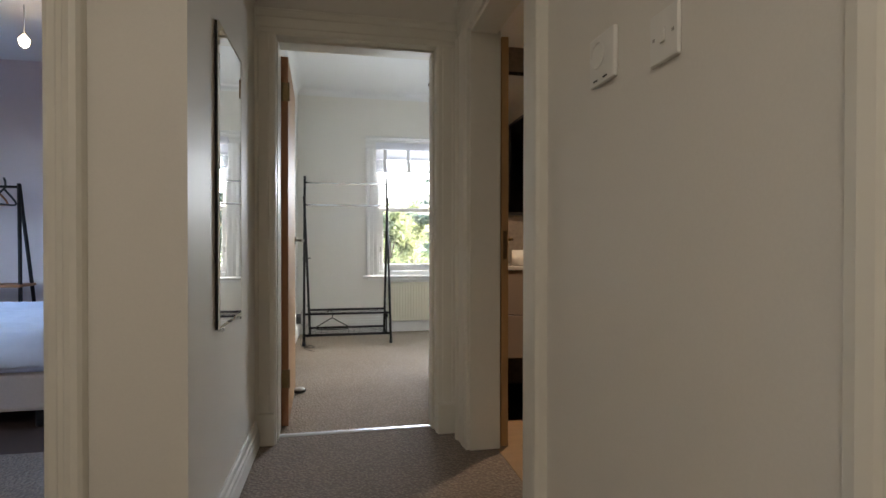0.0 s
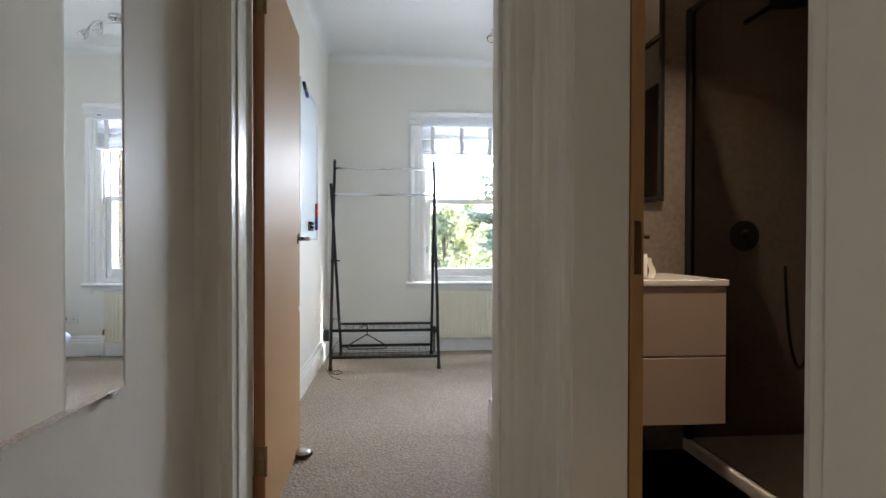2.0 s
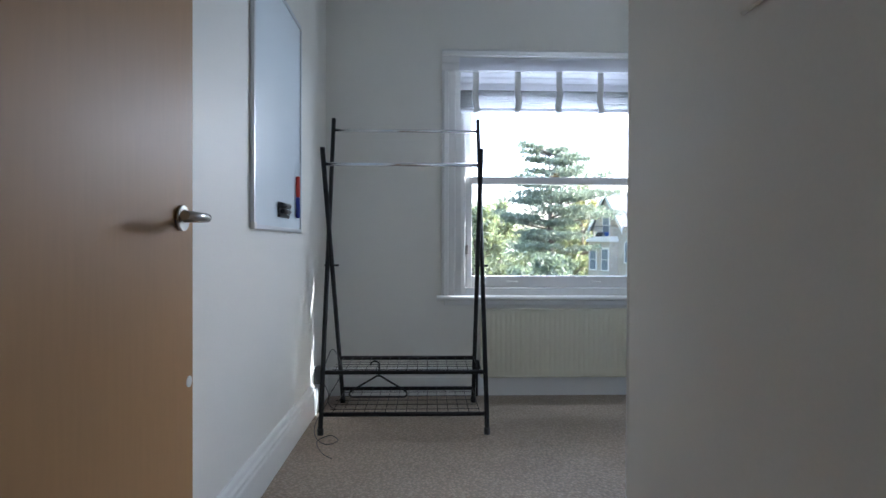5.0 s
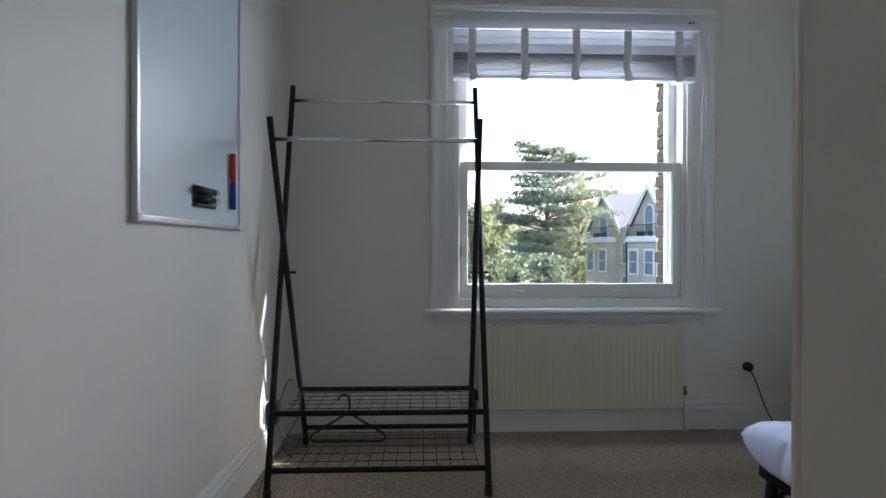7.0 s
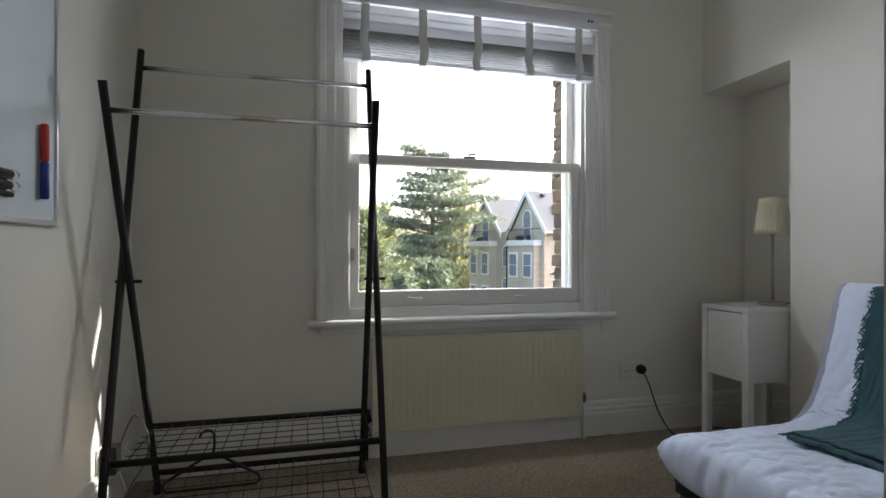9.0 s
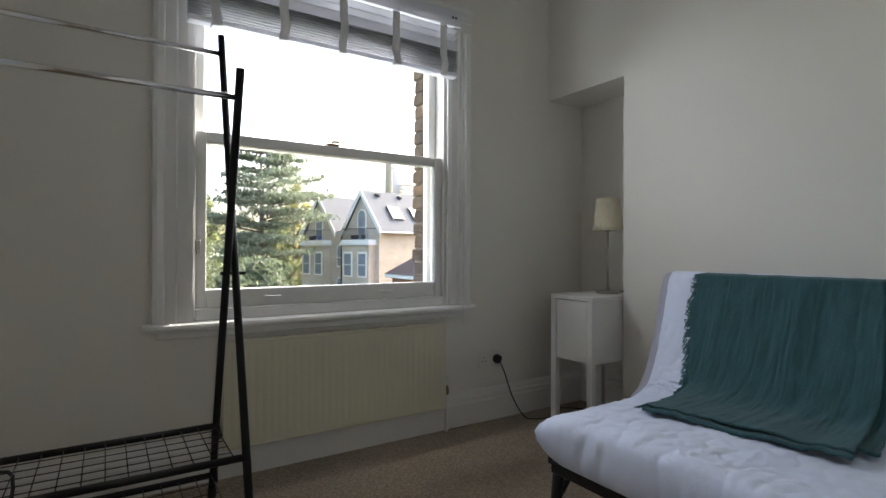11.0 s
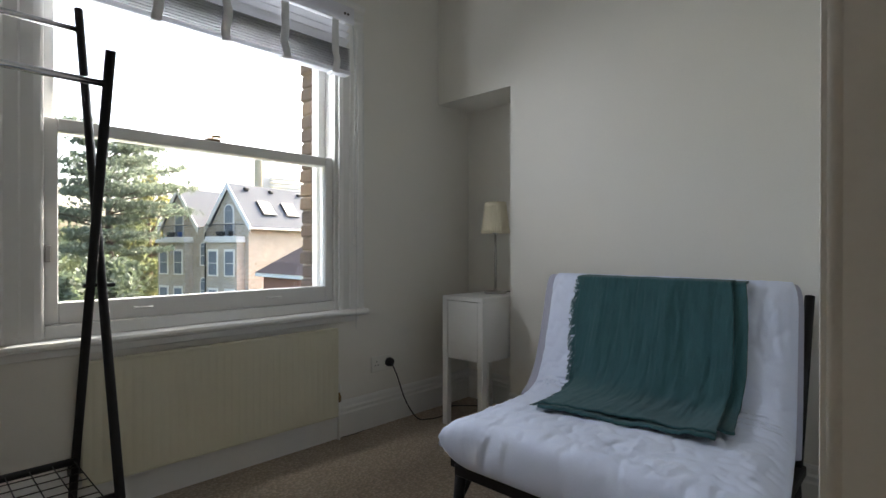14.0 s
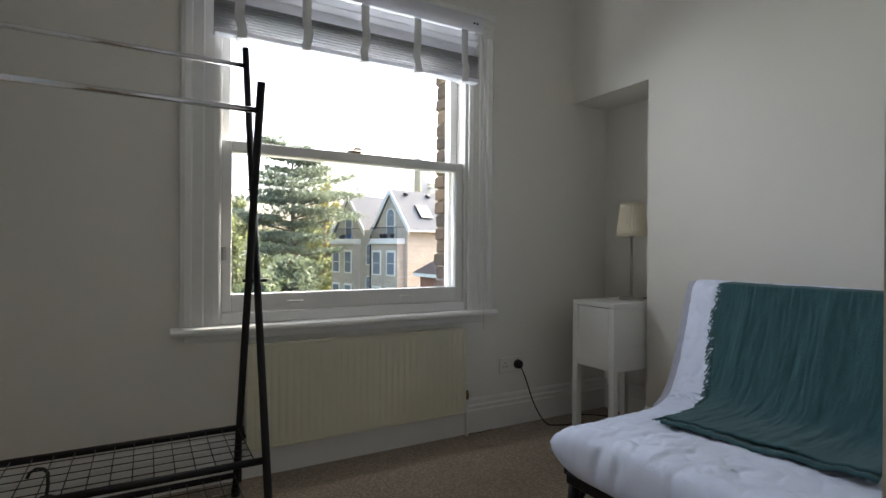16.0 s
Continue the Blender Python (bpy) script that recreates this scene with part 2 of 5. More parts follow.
def grid(bm, nu, nv, fn):
    vs = [[bm.verts.new(fn(i / nu, j / nv)) for j in range(nv + 1)] for i in range(nu + 1)]
    for i in range(nu):
        for j in range(nv):
            bm.faces.new((vs[i][j], vs[i + 1][j], vs[i + 1][j + 1], vs[i][j + 1])).smooth = True
    return vs


def mesh_of(name, bm, mat, origin=(0, 0, 0)):
    bmesh.ops.translate(bm, verts=bm.verts, vec=-Vector(origin))
    bmesh.ops.recalc_face_normals(bm, faces=bm.faces)
    me = bpy.data.meshes.new(name)
    bm.to_mesh(me)
    bm.free()
    me.materials.append(mat)
    return me


def thing(name, base, label, category, group="", kind=""):
    ob = new(name)
    ob.location = base
    ob.empty_display_size = 0.05
    ORIGIN[ob.name] = Vector(base)
    return tagged(ob, label, category, group, kind)


def part(name, bm, mat, parent, label=""):
    o = ORIGIN[parent.name]
    ob = new(name, mesh_of(name, bm, mat, o))
    ob.parent = parent
    ORIGIN[ob.name] = o
    return tagged(ob, label)


def solid(name, bm, mat, label, category, group="", kind="", base=(0, 0, 0)):
    ob = new(name, mesh_of(name, bm, mat, base))
    ob.location = base
    ORIGIN[ob.name] = Vector(base)
    return tagged(ob, label, category, group, kind)


def structure(name, boxes, mat, label, category="wall"):
    bm = bmesh.new()
    for b in boxes:
        box(bm, *b)
    return solid(name, bm, mat, label, category, kind="structure")


B = bmesh.new

# ---- structure ----
H = 2.74
XL, YW, XR = -0.37, 5.115, 2.49       # bedroom: door-side wall, window wall, chimney breast face
YO = 5.455                            # outer face of the window wall
structure("floor_bedroom", [(-0.52, 1.928, -0.2, 3.2, YO, 0)], CARPET, "beige looped wool carpet, worn in patches", "floor")
structure("floor_hall", [(-1.9, -2.4, -0.2, 0.86, 1.923, 0)], HALL_CARPET, "brown-grey looped hall carpet", "floor")
structure("floor_bathroom", [(0.864, -0.1, -0.2, 2.7, 2.9, 0.0)], WOODFLOOR, "warm oak plank bathroom floor", "floor")
structure("floor_second_bedroom", [(-3.8, 1.0, -0.2, -0.47, 4.9, -0.001)], DARKFLOOR, "dark brown carpet of the second bedroom", "floor")
structure("ceiling", [(-3.9, -2.5, H, 3.3, YO, H + 0.2)], CEIL, "plain white plaster ceiling", "ceiling")
# window wall with its opening
WX0, WX1, WZ0, WZ1 = 0.517, 1.754, 0.65, 2.12
structure("wall_north", [(-0.52, YW, 0, WX0, YO, H), (WX1, YW, 0, 3.2, YO, H), (WX0, YW, 0, WX1, YO, WZ0), (WX0, YW, WZ1, WX1, YO, H)], WALL, "off-white plaster window wall")
structure("wall_west", [(-0.52, 2.03, 0, XL, YW, H)], WALL, "off-white plaster wall behind the open door")
structure("wall_chimney_breast", [(XR, 2.95, 0, 3.2, 4.57, H), (XR, 4.57, 1.85, 3.2, YW, H), (2.776, 4.57, 0, 3.2, YW, 1.85)], WALL, "off-white chimney breast with a shallow alcove")
structure("wall_entry_nib", [(0.775, 2.02, 0, 0.90, 2.965, H), (0.90, 2.88, 0, 3.2, 2.965, H)], WALL, "off-white wall of the bedroom entry")
# wall between hall and bedroom, door opening
DX0, DX1, DH = -0.212, 0.604, 2.05
structure("wall_hall_end", [(-0.52, 1.83, 0, DX0 - 0.03, 2.02, H), (DX1 + 0.03, 1.83, 0, 0.86, 2.02, H), (DX0 - 0.03, 1.83, DH + 0.03, DX1 + 0.03, 2.02, H)], HALL, "warm white plaster wall around the bedroom door")
HX0, HX1, HY = -0.31, 0.72, 0.66
structure("wall_hall_mirror", [(-0.46, 1.12, 0, HX0, 1.83, H)], HALL, "warm white hall wall behind the mirror")
structure("wall_hall_face", [(-0.66, HY, 0, HX0, 1.12, H), (-1.9, HY, 0, -1.46, 1.12, H), (-1.46, HY, DH, -0.66, 1.12, H)], HALL, "warm white hall wall beside the second bedroom")
BY0, BY1 = 0.76, 1.56
structure("wall_hall_right", [(HX1, -2.4, 0, 0.85, BY0, H), (HX1, BY1, 0, 0.875, 1.83, H), (HX1, BY0, DH, 0.85, BY1, H)], HALL, "warm white hall wall with switches")
structure("wall_hall_left", [(-1.9, -2.4, 0, -1.75, HY, H)], HALL, "plain hall wall")
structure("wall_hall_back", [(-1.75, -2.55, 0, 0.85, -2.4, H)], HALL, "plain hall wall behind the start")
# second bedroom shell
structure("wall_second_bedroom", [(-3.8, 4.7, 0, -0.52, 4.85, H), (-3.95, 1.0, 0, -3.8, 1.8, H), (-3.95, 3.6, 0, -3.8, 4.85, H), (-3.95, 1.8, 0, -3.8, 3.6, 0.8), (-3.95, 1.8, 2.3, -3.8, 3.6, H), (-3.8, 1.0, 0, -1.9, 1.12, H), (-0.535, 1.12, 0, -0.524, 4.7, H)], PINK, "pale mauve-grey walls of the second bedroom")
# bathroom shell
structure("wall_bathroom", [(0.90, 2.68, 0, 2.7, 2.875, 2.5), (2.55, -0.1, 0, 2.7, 2.68, 2.5), (0.86, -0.25, 0, 2.7, -0.1, 2.5)], TILE, "dark bronze stone-effect bathroom wall tiles")
structure("ceiling_bathroom", [(0.86, -0.25, 2.42, 2.7, 2.875, 2.5)], CEIL, "white bathroom ceiling", "ceiling")


# ---- mouldings ----
def skirting(name, a, b, out, mat, h=0.18, d=0.022, label="tall moulded painted skirting board"):
    prof = [(0, 0), (d, 0), (d, h - 0.065), (d * 0.8, h - 0.055), (d * 0.85, h - 0.04), (d * 0.55, h - 0.03), (d * 0.5, h - 0.012), (d * 0.25, h), (0, h)]
    bm = extrude(B(), prof, a, b, out, (0, 0, 1))
    return solid(name, bm, mat, label, "skirting board", kind="structure")


skirting("baseboard_west", (XL, 2.06, 0), (XL, YW, 0), (1, 0, 0), WHITE)
skirting("baseboard_north", (XL + 0.022, YW, 0), (2.776, YW, 0), (0, -1, 0), WHITE)
skirting("baseboard_alcove", (2.776, 4.57, 0), (2.776, YW - 0.022, 0), (-1, 0, 0), WHITE)
skirting("baseboard_chimney", (XR, 3.0, 0), (XR, 4.57, 0), (-1, 0, 0), WHITE)
skirting("baseboard_nib", (0.775, 2.05, 0), (0.775, 2.965, 0), (-1, 0, 0), WHITE)
skirting("baseboard_nib_end", (0.755, 2.965, 0), (XR - 0.022, 2.965, 0), (0, 1, 0), WHITE)
skirting("baseboard_hall", (HX0, HY, 0), (HX0, 1.80, 0), (1, 0, 0), WHITE, h=0.13)


def casing(name, x0, x1, y, side, h, mat, axis="x", width=0.15, label="cream moulded Victorian door architrave"):
    """Door surround on a wall face: two uprights and a head. The face looks along side (+1 or -1)."""
    prof = [(0, 0), (0, 0.012), (0.012, 0.016), (0.03, 0.016), (0.036, 0.021), (width - 0.05, 0.023), (width - 0.045, 0.030), (width - 0.028, 0.036), (width - 0.012, 0.034), (width - 0.004, 0.024), (width, 0.0)]
    ob = thing(name, (x0, y, 0) if axis == "x" else (y, x0, 0), label, "architrave", kind="structure")
    ax, nrm = ((1, 0, 0), (0, side, 0)) if axis == "x" else ((0, 1, 0), (side, 0, 0))
    at = (lambda s, z: (s, y, z)) if axis == "x" else (lambda s, z: (y, s, z))
    part("upright", extrude(B(), prof, at(x0, 0), at(x0, h), [-c for c in ax], nrm), mat, ob)
    part("upright", extrude(B(), prof, at(x1, 0), at(x1, h), ax, nrm), mat, ob)
    part("head", extrude(B(), prof, at(x0 - width, h), at(x1 + width, h), (0, 0, 1), nrm), mat, ob)
    return ob


door_casing = casing("trim_bedroom_door", DX0, DX1, 1.828, -1, DH, GLOSS, width=0.13)
part("plinth", box(B(), DX0 - 0.155, 1.79, 0, DX0 - 0.004, 1.826, 0.16, 0.004), GLOSS, door_casing)
part("plinth", box(B(), DX1 + 0.004, 1.79, 0, HX1 - 0.002, 1.826, 0.16, 0.004), GLOSS, door_casing)
casing("trim_bathroom_door", BY0, BY1, HX1, -1, DH, GLOSS, axis="y", width=0.18)
casing("trim_second_bedroom_door", -1.46, -0.66, HY - 0.002, -1, DH, GLOSS, width=0.1)
casing("trim_near_door", -1.32, -0.53, HX1, -1, DH, GLOSS, axis="y", width=0.15)


def lining(name, boxes, mat, label):
    ob = thing(name, boxes[0][:3], label, "door frame", kind="structure")
    for nm, b in zip(("jamb", "jamb", "head_jamb", "stop", "stop", "head_stop"), boxes):
        part(nm, box(B(), *b, 0.002), mat, ob)
    return ob


bed_frame = lining("door_frame_bedroom", [(DX0 - 0.03, 1.828, 0, DX0, 2.03, DH), (DX1, 1.828, 0, DX1 + 0.03, 2.03, DH), (DX0 - 0.03, 1.828, DH, DX1 + 0.03, 2.03, DH + 0.03),
                                        (DX0, 1.86, 0, DX0 + 0.006, 1.94, DH - 0.012), (DX1 - 0.012, 1.88, 0, DX1, 1.975, DH - 0.012), (DX0, 1.88, DH - 0.012, DX1, 1.975, DH)], GLOSS, "cream gloss-painted door lining")
part("strike_plate", box(B(), DX1 - 0.0012, 1.99, 1.00, DX1 + 0.001, 2.004, 1.05, 0.0004), WHITE, bed_frame, "strike plate painted over white")
lining("door_frame_bathroom", [(HX1 + 0.002, BY0 - 0.02, 0, 0.858, BY0 + 0.002, DH), (HX1 + 0.002, BY1 - 0.012, 0, 0.8745, BY1 - 0.0005, DH), (HX1 + 0.002, BY0, DH - 0.02, 0.858, BY1, DH + 0.005)], GLOSS, "cream gloss-painted door lining")
near_door = thing("door_near", (0.76, -0.53, 0), "plain white painted closed hall door", "door", kind="structure")
part("panel", box(B(), 0.722, -1.315, 0.008, 0.735, -0.535, DH - 0.004, 0.002), WHITE, near_door)
# metal threshold strip
solid("threshold_strip", extrude(B(), [(-0.02, 0), (0.02, 0), (0.012, 0.006), (-0.012, 0.006)], (DX0 + 0.002, 1.925, 0.0005), (DX1 - 0.002, 1.925, 0.0005), (0, 1, 0), (0, 0, 1)), ALU, "worn aluminium carpet threshold strip", "threshold", kind="structure")
solid("trim_corner_bead", tube(B(), [(0.7855, 2.9545, 0.185), (0.7855, 2.9545, H)], 0.0125, 12), WALL, "rounded painted plaster corner bead", "trim", kind="structure", base=(0.785, 2.95, 0))
# soft plaster cove where walls meet the ceiling
cove = [(0, 0), (0.07, 0)] + [(0.07 - 0.07 * math.sin(a), -0.07 + 0.07 * math.cos(a)) for a in [math.pi / 2 * k / 6 for k in range(1, 7)]]
cv = B()
extrude(cv, cove, (XL, YW, H), (XR, YW, H), (0, -1, 0), (0, 0, 1))
extrude(cv, cove, (XL, 2.02, H), (XL, YW, H), (1, 0, 0), (0, 0, 1))
extrude(cv, cove, (XR, 3.0, H), (XR, YW, H), (-1, 0, 0), (0, 0, 1))
solid("ceiling_cove", cv, CEIL, "rounded plaster cove under the ceiling", "ceiling", kind="structure")

# ---- bedroom door, open against the wall ----
HINGE = Vector((-0.171, 2.042, 0))
door = thing("door_bedroom", HINGE, "open flush beech-veneer door with dark edges", "door", kind="structure")
ang = radians(92.3)


def on_door(bm):
    bmesh.ops.transform(bm, matrix=Matrix.Translation(HINGE) @ Matrix.Rotation(ang, 4, 'Z'), verts=bm.verts)
    return bm


part("leaf", on_door(box(B(), 0.004, 0.003, 0.012, 0.806, 0.041, 2.02, 0.001)), DOOR, door, "pale brown beech veneer")
part("edge_lipping", on_door(box(B(), 0.0, 0.0035, 0.012, 0.0037, 0.0405, 2.02, 0.0005)), EDGE, door, "darker orange-brown wood edge")
for hz in (0.22, 1.78):
    part("hinge", on_door(tube(box(B(), -0.003, 0.002, hz, 0.001, 0.038, hz + 0.1, 0.0005), [(-0.004, 0.0, hz), (-0.004, 0.0, hz + 0.1)], 0.006)), BRASS, door, "dark brass butt hinge")
hb = B()
for s, y0 in ((-1, 0.003), (1, 0.041)):
    tube(hb, [(0.745, y0, 1.03), (0.745, y0 + s * 0.008, 1.03)], 0.026, 20)
    tube(hb, [(0.745, y0 + s * 0.008, 1.03), (0.745, y0 + s * 0.05, 1.03), (0.735, y0 + s * 0.056, 1.03), (0.63, y0 + s * 0.056, 1.03)], 0.009, 12)
part("lever_handle", on_door(hb), STEEL, door, "satin steel lever handle")
part("latch_plate", on_door(box(B(), 0.806, 0.012, 0.95, 0.8075, 0.032, 1.10, 0.0004)), STEEL, door)
part("privacy_button", on_door(tube(B(), [(0.785, 0.001, 0.69), (0.785, 0.004, 0.69)], 0.012, 16)), PLASTIC, door, "small white oval disc")
# pocket door of the bathroom
pocket = thing("door_bathroom", (0.898, BY1, 0), "pale wooden sliding door pushed back along the bathroom wall", "door", kind="structure")
part("leaf", box(B(), 0.880, BY1 - 0.01, 0.01, 0.916, BY1 + 0.62, DH - 0.03, 0.002), DOOR, pocket)
part("lock_plate", box(B(), 0.888, BY1 - 0.0125, 0.93, 0.908, BY1 - 0.0105, 1.07, 0.0005), BRASS, pocket, "dark lock plate")
ph = B()
tube(ph, [(0.917, BY1 + 0.035, 1.03), (0.922, BY1 + 0.035, 1.03)], 0.024, 16)
tube(ph, [(0.922, BY1 + 0.035, 1.03), (0.947, BY1 + 0.035, 1.03), (0.952, BY1 + 0.045, 1.03), (0.952, BY1 + 0.12, 1.03)], 0.008, 10)
part("handle", ph, BRASS, pocket, "dark aged metal lever")

# ---- bedroom window ----
window = thing("window_1", (WX0, YW, WZ0), "white-painted timber double-hung sash window", "window", kind="structure")
cas = [(0, 0), (0, 0.014), (0.02, 0.02), (0.055, 0.02), (0.062, 0.026), (0.10, 0.026), (0.106, 0.034), (0.128, 0.040), (0.142, 0.034), (0.146, 0)]
part("casing", extrude(B(), cas, (WX0 + 0.01, YW, 0.652), (WX0 + 0.01, YW, 2.10), (-1, 0, 0), (0, -1, 0)), WHITE, window)
part("casing", extrude(B(), cas, (WX1 - 0.005, YW, 0.652), (WX1 - 0.005, YW, 2.10), (1, 0, 0), (0, -1, 0)), WHITE, window)
part("head_casing", extrude(B(), cas, (WX0 - 0.136, YW, 2.10), (WX1 + 0.141, YW, 2.10), (0, 0, 1), (0, -1, 0)), WHITE, window)
# sill board with a rounded nose
nose = [(0.16, 0), (-0.042, 0), (-0.054, 0.006), (-0.058, 0.016), (-0.054, 0.026), (-0.042, 0.032), (0.16, 0.032)]
part("sill", extrude(B(), nose, (0.352, YW, 0.619), (1.908, YW, 0.619), (0, 1, 0), (0, 0, 1)), WHITE, window)
part("apron", box(B(), 0.40, YW - 0.016, 0.588, 1.87, YW - 0.001, 0.618, 0.003), WHITE, window)
fr = B()
for x0, x1 in ((WX0, WX0 + 0.022), (WX1 - 0.022, WX1)):
    box(fr, x0, YW + 0.004, 0.652, x1, YW + 0.17, WZ1, 0.002)
    box(fr, x0 - (0.0 if x0 < 1 else 0.02), YW + 0.142, 0.70, x1 + (0.02 if x0 < 1 else 0.0), YW + 0.182, WZ1, 0.002)
box(fr, WX0, YW + 0.004, WZ1 - 0.03, WX1, YW + 0.17, WZ1, 0.002)
box(fr, WX0, YW + 0.09, 0.652, WX1, YW + 0.22, 0.70, 0.003)
part("box_frame", fr, WHITE, window)


part("sill_bead", box(B(), WX0 + 0.0225, YW + 0.004, 0.6515, WX1 - 0.0225, YW + 0.07, 0.698, 0.003), WHITE, window)


def sash(name, y0, z0, z1, top, bottom):
    s = B()
    sx0, sx1, st = WX0 + 0.023, WX1 - 0.023, 0.042
    box(s, sx0, y0, z0, sx0 + st, y0 + 0.042, z1, 0.003)
    box(s, sx1 - st, y0, z0, sx1, y0 + 0.042, z1, 0.003)
    box(s, sx0 + st, y0 + 0.001, z0, sx1 - st, y0 + 0.041, z0 + bottom, 0.003)
    box(s, sx0 + st, y0 + 0.001, z1 - top, sx1 - st, y0 + 0.041, z1, 0.003)
    f = part(name, s, WHITE, window)
    g = part("pane", box(B(), sx0 + st, y0 + 0.019, z0 + bottom, sx1 - st, y0 + 0.023, z1 - top), GLASS, f, "clear glass pane")
    g.visible_shadow = False
    return f


sash("lower_sash", YW + 0.02, 0.70, 1.428, 0.045, 0.076)
sash("upper_sash", YW + 0.085, 1.388, WZ1 - 0.032, 0.05, 0.045)
ca = B()
box(ca, 1.10, YW + 0.023, 1.428, 1.16, YW + 0.06, 1.44, 0.003)
tube(ca, [(1.13, YW + 0.04, 1.44), (1.13, YW + 0.04, 1.451), (1.165, YW + 0.04, 1.453)], 0.006, 8)
part("sash_fastener", ca, BRASS, window, "old brass sash fastener")
part("sash_stop", box(B(), WX0 + 0.024, YW + 0.004, 0.92, WX0 + 0.042, YW + 0.0195, 0.98, 0.003), STEEL, window, "small dull metal sash stop")
for ax_ in (0.85, 1.40):
    part("sash_lift", tube(B(), [(ax_ - 0.03, YW + 0.02, 0.74), (ax_ - 0.03, YW, 0.74), (ax_ + 0.03, YW, 0.74), (ax_ + 0.03, YW + 0.02, 0.74)], 0.004, 8), WHITE, window)

# wooden venetian blind, drawn half up
BX0, BX1, BYC = 0.487, 1.752, 5.027
blind = thing("venetian_blind", (BX0, BYC, 2.2), "white taped venetian blind drawn up to a slat stack with painted shade", "blind")
part("pelmet", box(B(), BX0 + 0.0, BYC - 0.048, 2.07, BX1 + 0.0, BYC - 0.036, 2.152, 0.003), SLAT, blind, "white front rail")
part("head_rail", box(B(), BX0 + 0.005, BYC - 0.035, 2.095, BX1 - 0.005, BYC + 0.035, 2.148, 0.003), SLAT, blind)


def slat(z, tilt, mat):
    t_ = radians(tilt)
    c_, s_ = math.cos(t_), math.sin(t_)
    pr = [(-0.025 * c_, -0.025 * s_), (0, 0.002), (0.025 * c_, 0.025 * s_), (0.025 * c_, 0.025 * s_ + 0.003), (0, 0.005), (-0.025 * c_, -0.025 * s_ + 0.003)]
    part("slat", extrude(B(), pr, (BX0 + 0.01, BYC, z), (BX1 - 0.01, BYC, z), (0, 1, 0), (0, 0, 1)), mat, blind)


for z_ in (2.052, 2.018, 1.984):
    slat(z_, -38, SLAT)
# stacked slats carry the shade in their colour
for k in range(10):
    slat(1.851 + k * 0.0113, random.uniform(-2, 2), SLAT_SHADED)
part("bottom_rail", box(B(), BX0 + 0.008, BYC - 0.027, 1.825, BX1 - 0.008, BYC + 0.027, 1.845, 0.004), SLAT, blind, "white bottom rail")
for k in range(5):
    tx = BX0 + 0.105 + k * (BX1 - BX0 - 0.21) / 4
    def tape(u, w, tx=tx, k=k):
        z = 2.072 - w * 0.257
        bulge = 0.010 * math.sin(w * 9 + k) if z < 1.97 else 0.003 * math.sin(w * 12 + k)
        return Vector((tx - 0.019 + 0.038 * u + (0.006 * math.sin(w * 8 + 2 * k) if z < 1.97 else 0), BYC - 0.033 - abs(bulge), z))
    tb = B()
    grid(tb, 2, 18, tape)
    tp = part("ladder_tape", tb, TAPE, blind, "wide white cotton tape")
    sm = tp.modifiers.new("thickness", 'SOLIDIFY')
    sm.thickness = 0.002
    part("tape_loop", box(B(), tx - 0.014, BYC - 0.03, 1.816, tx + 0.014, BYC + 0.02, 1.8245, 0.002), TAPE, blind)
part("bracket_screw", tube(tube(B(), [(BX1 - 0.04, BYC - 0.049, 2.11), (BX1 - 0.04, BYC - 0.052, 2.11)], 0.006, 10), [(BX1 - 0.058, BYC - 0.049, 2.11), (BX1 - 0.058, BYC - 0.052, 2.11)], 0.006, 10), BLACK_PL, blind)
cord = B()
tube(cord, [(1.76, BYC - 0.02, 2.1), (1.785, BYC - 0.01, 1.8), (1.788, BYC + 0.005, 1.4), (1.79, BYC + 0.0, 1.03)], 0.0016, 6)
tube(cord, [(1.765, BYC - 0.02, 2.1), (1.803, BYC - 0.01, 1.6), (1.798, BYC - 0.005, 1.2), (1.796, BYC - 0.004, 1.0), (1.79, BYC - 0.01, 0.66), (1.79, BYC - 0.01, 0.56)], 0.0014, 6)
part("pull_cord", cord, CABLE_W, blind)
part("cord_toggle", lathe(B(), (1.79, BYC, 0.985), [(0.004, 0.05), (0.006, 0.035), (0.009, 0.008), (0.006, 0)], 12), PLASTIC, blind, "white cord acorn")

# ---- radiator ----
RX0, RX1, RZ0, RZ1, RY = 0.635, 1.706, 0.127, 0.570, 5.052
rad = thing("radiator", (RX0, RY, RZ0), "cream enamelled panel radiator under the window sill", "radiator")
def rad_face(u, w):
    x = RX0 + 0.012 + u * (RX1 - RX0 - 0.024)
    z = RZ0 + 0.012 + w * (RZ1 - RZ0 - 0.024)
    f = max(0, min(1, min(w, 1 - w) * 12 - 0.4))
    rib = 0.5 + 0.5 * math.cos(u * 33 * 2 * math.pi)
    return Vector((x, RY - 0.004 + 0.0035 * f * (1 - min(1, rib * 1.6)), z))
rb = B()
grid(rb, 33 * 8, 26, rad_face)
part("front_panel", rb, CREAM_RAD, rad)
rbx = B()
box(rbx, RX0, RY + 0.001, RZ0, RX1, RY + 0.010, RZ1, 0.003)
box(rbx, RX0, RY - 0.004, RZ1 - 0.012, RX1, RY + 0.0005, RZ1, 0.002)
box(rbx, RX0, RY - 0.004, RZ0, RX1, RY + 0.0005, RZ0 + 0.012, 0.002)
box(rbx, RX0, RY - 0.004, RZ0 + 0.0125, RX0 + 0.011, RY + 0.0005, RZ1 - 0.0125, 0.001)
box(rbx, RX1 - 0.011, RY - 0.004, RZ0 + 0.0125, RX1, RY + 0.0005, RZ1 - 0.0125, 0.001)
part("rim", rbx, CREAM_RAD, rad)
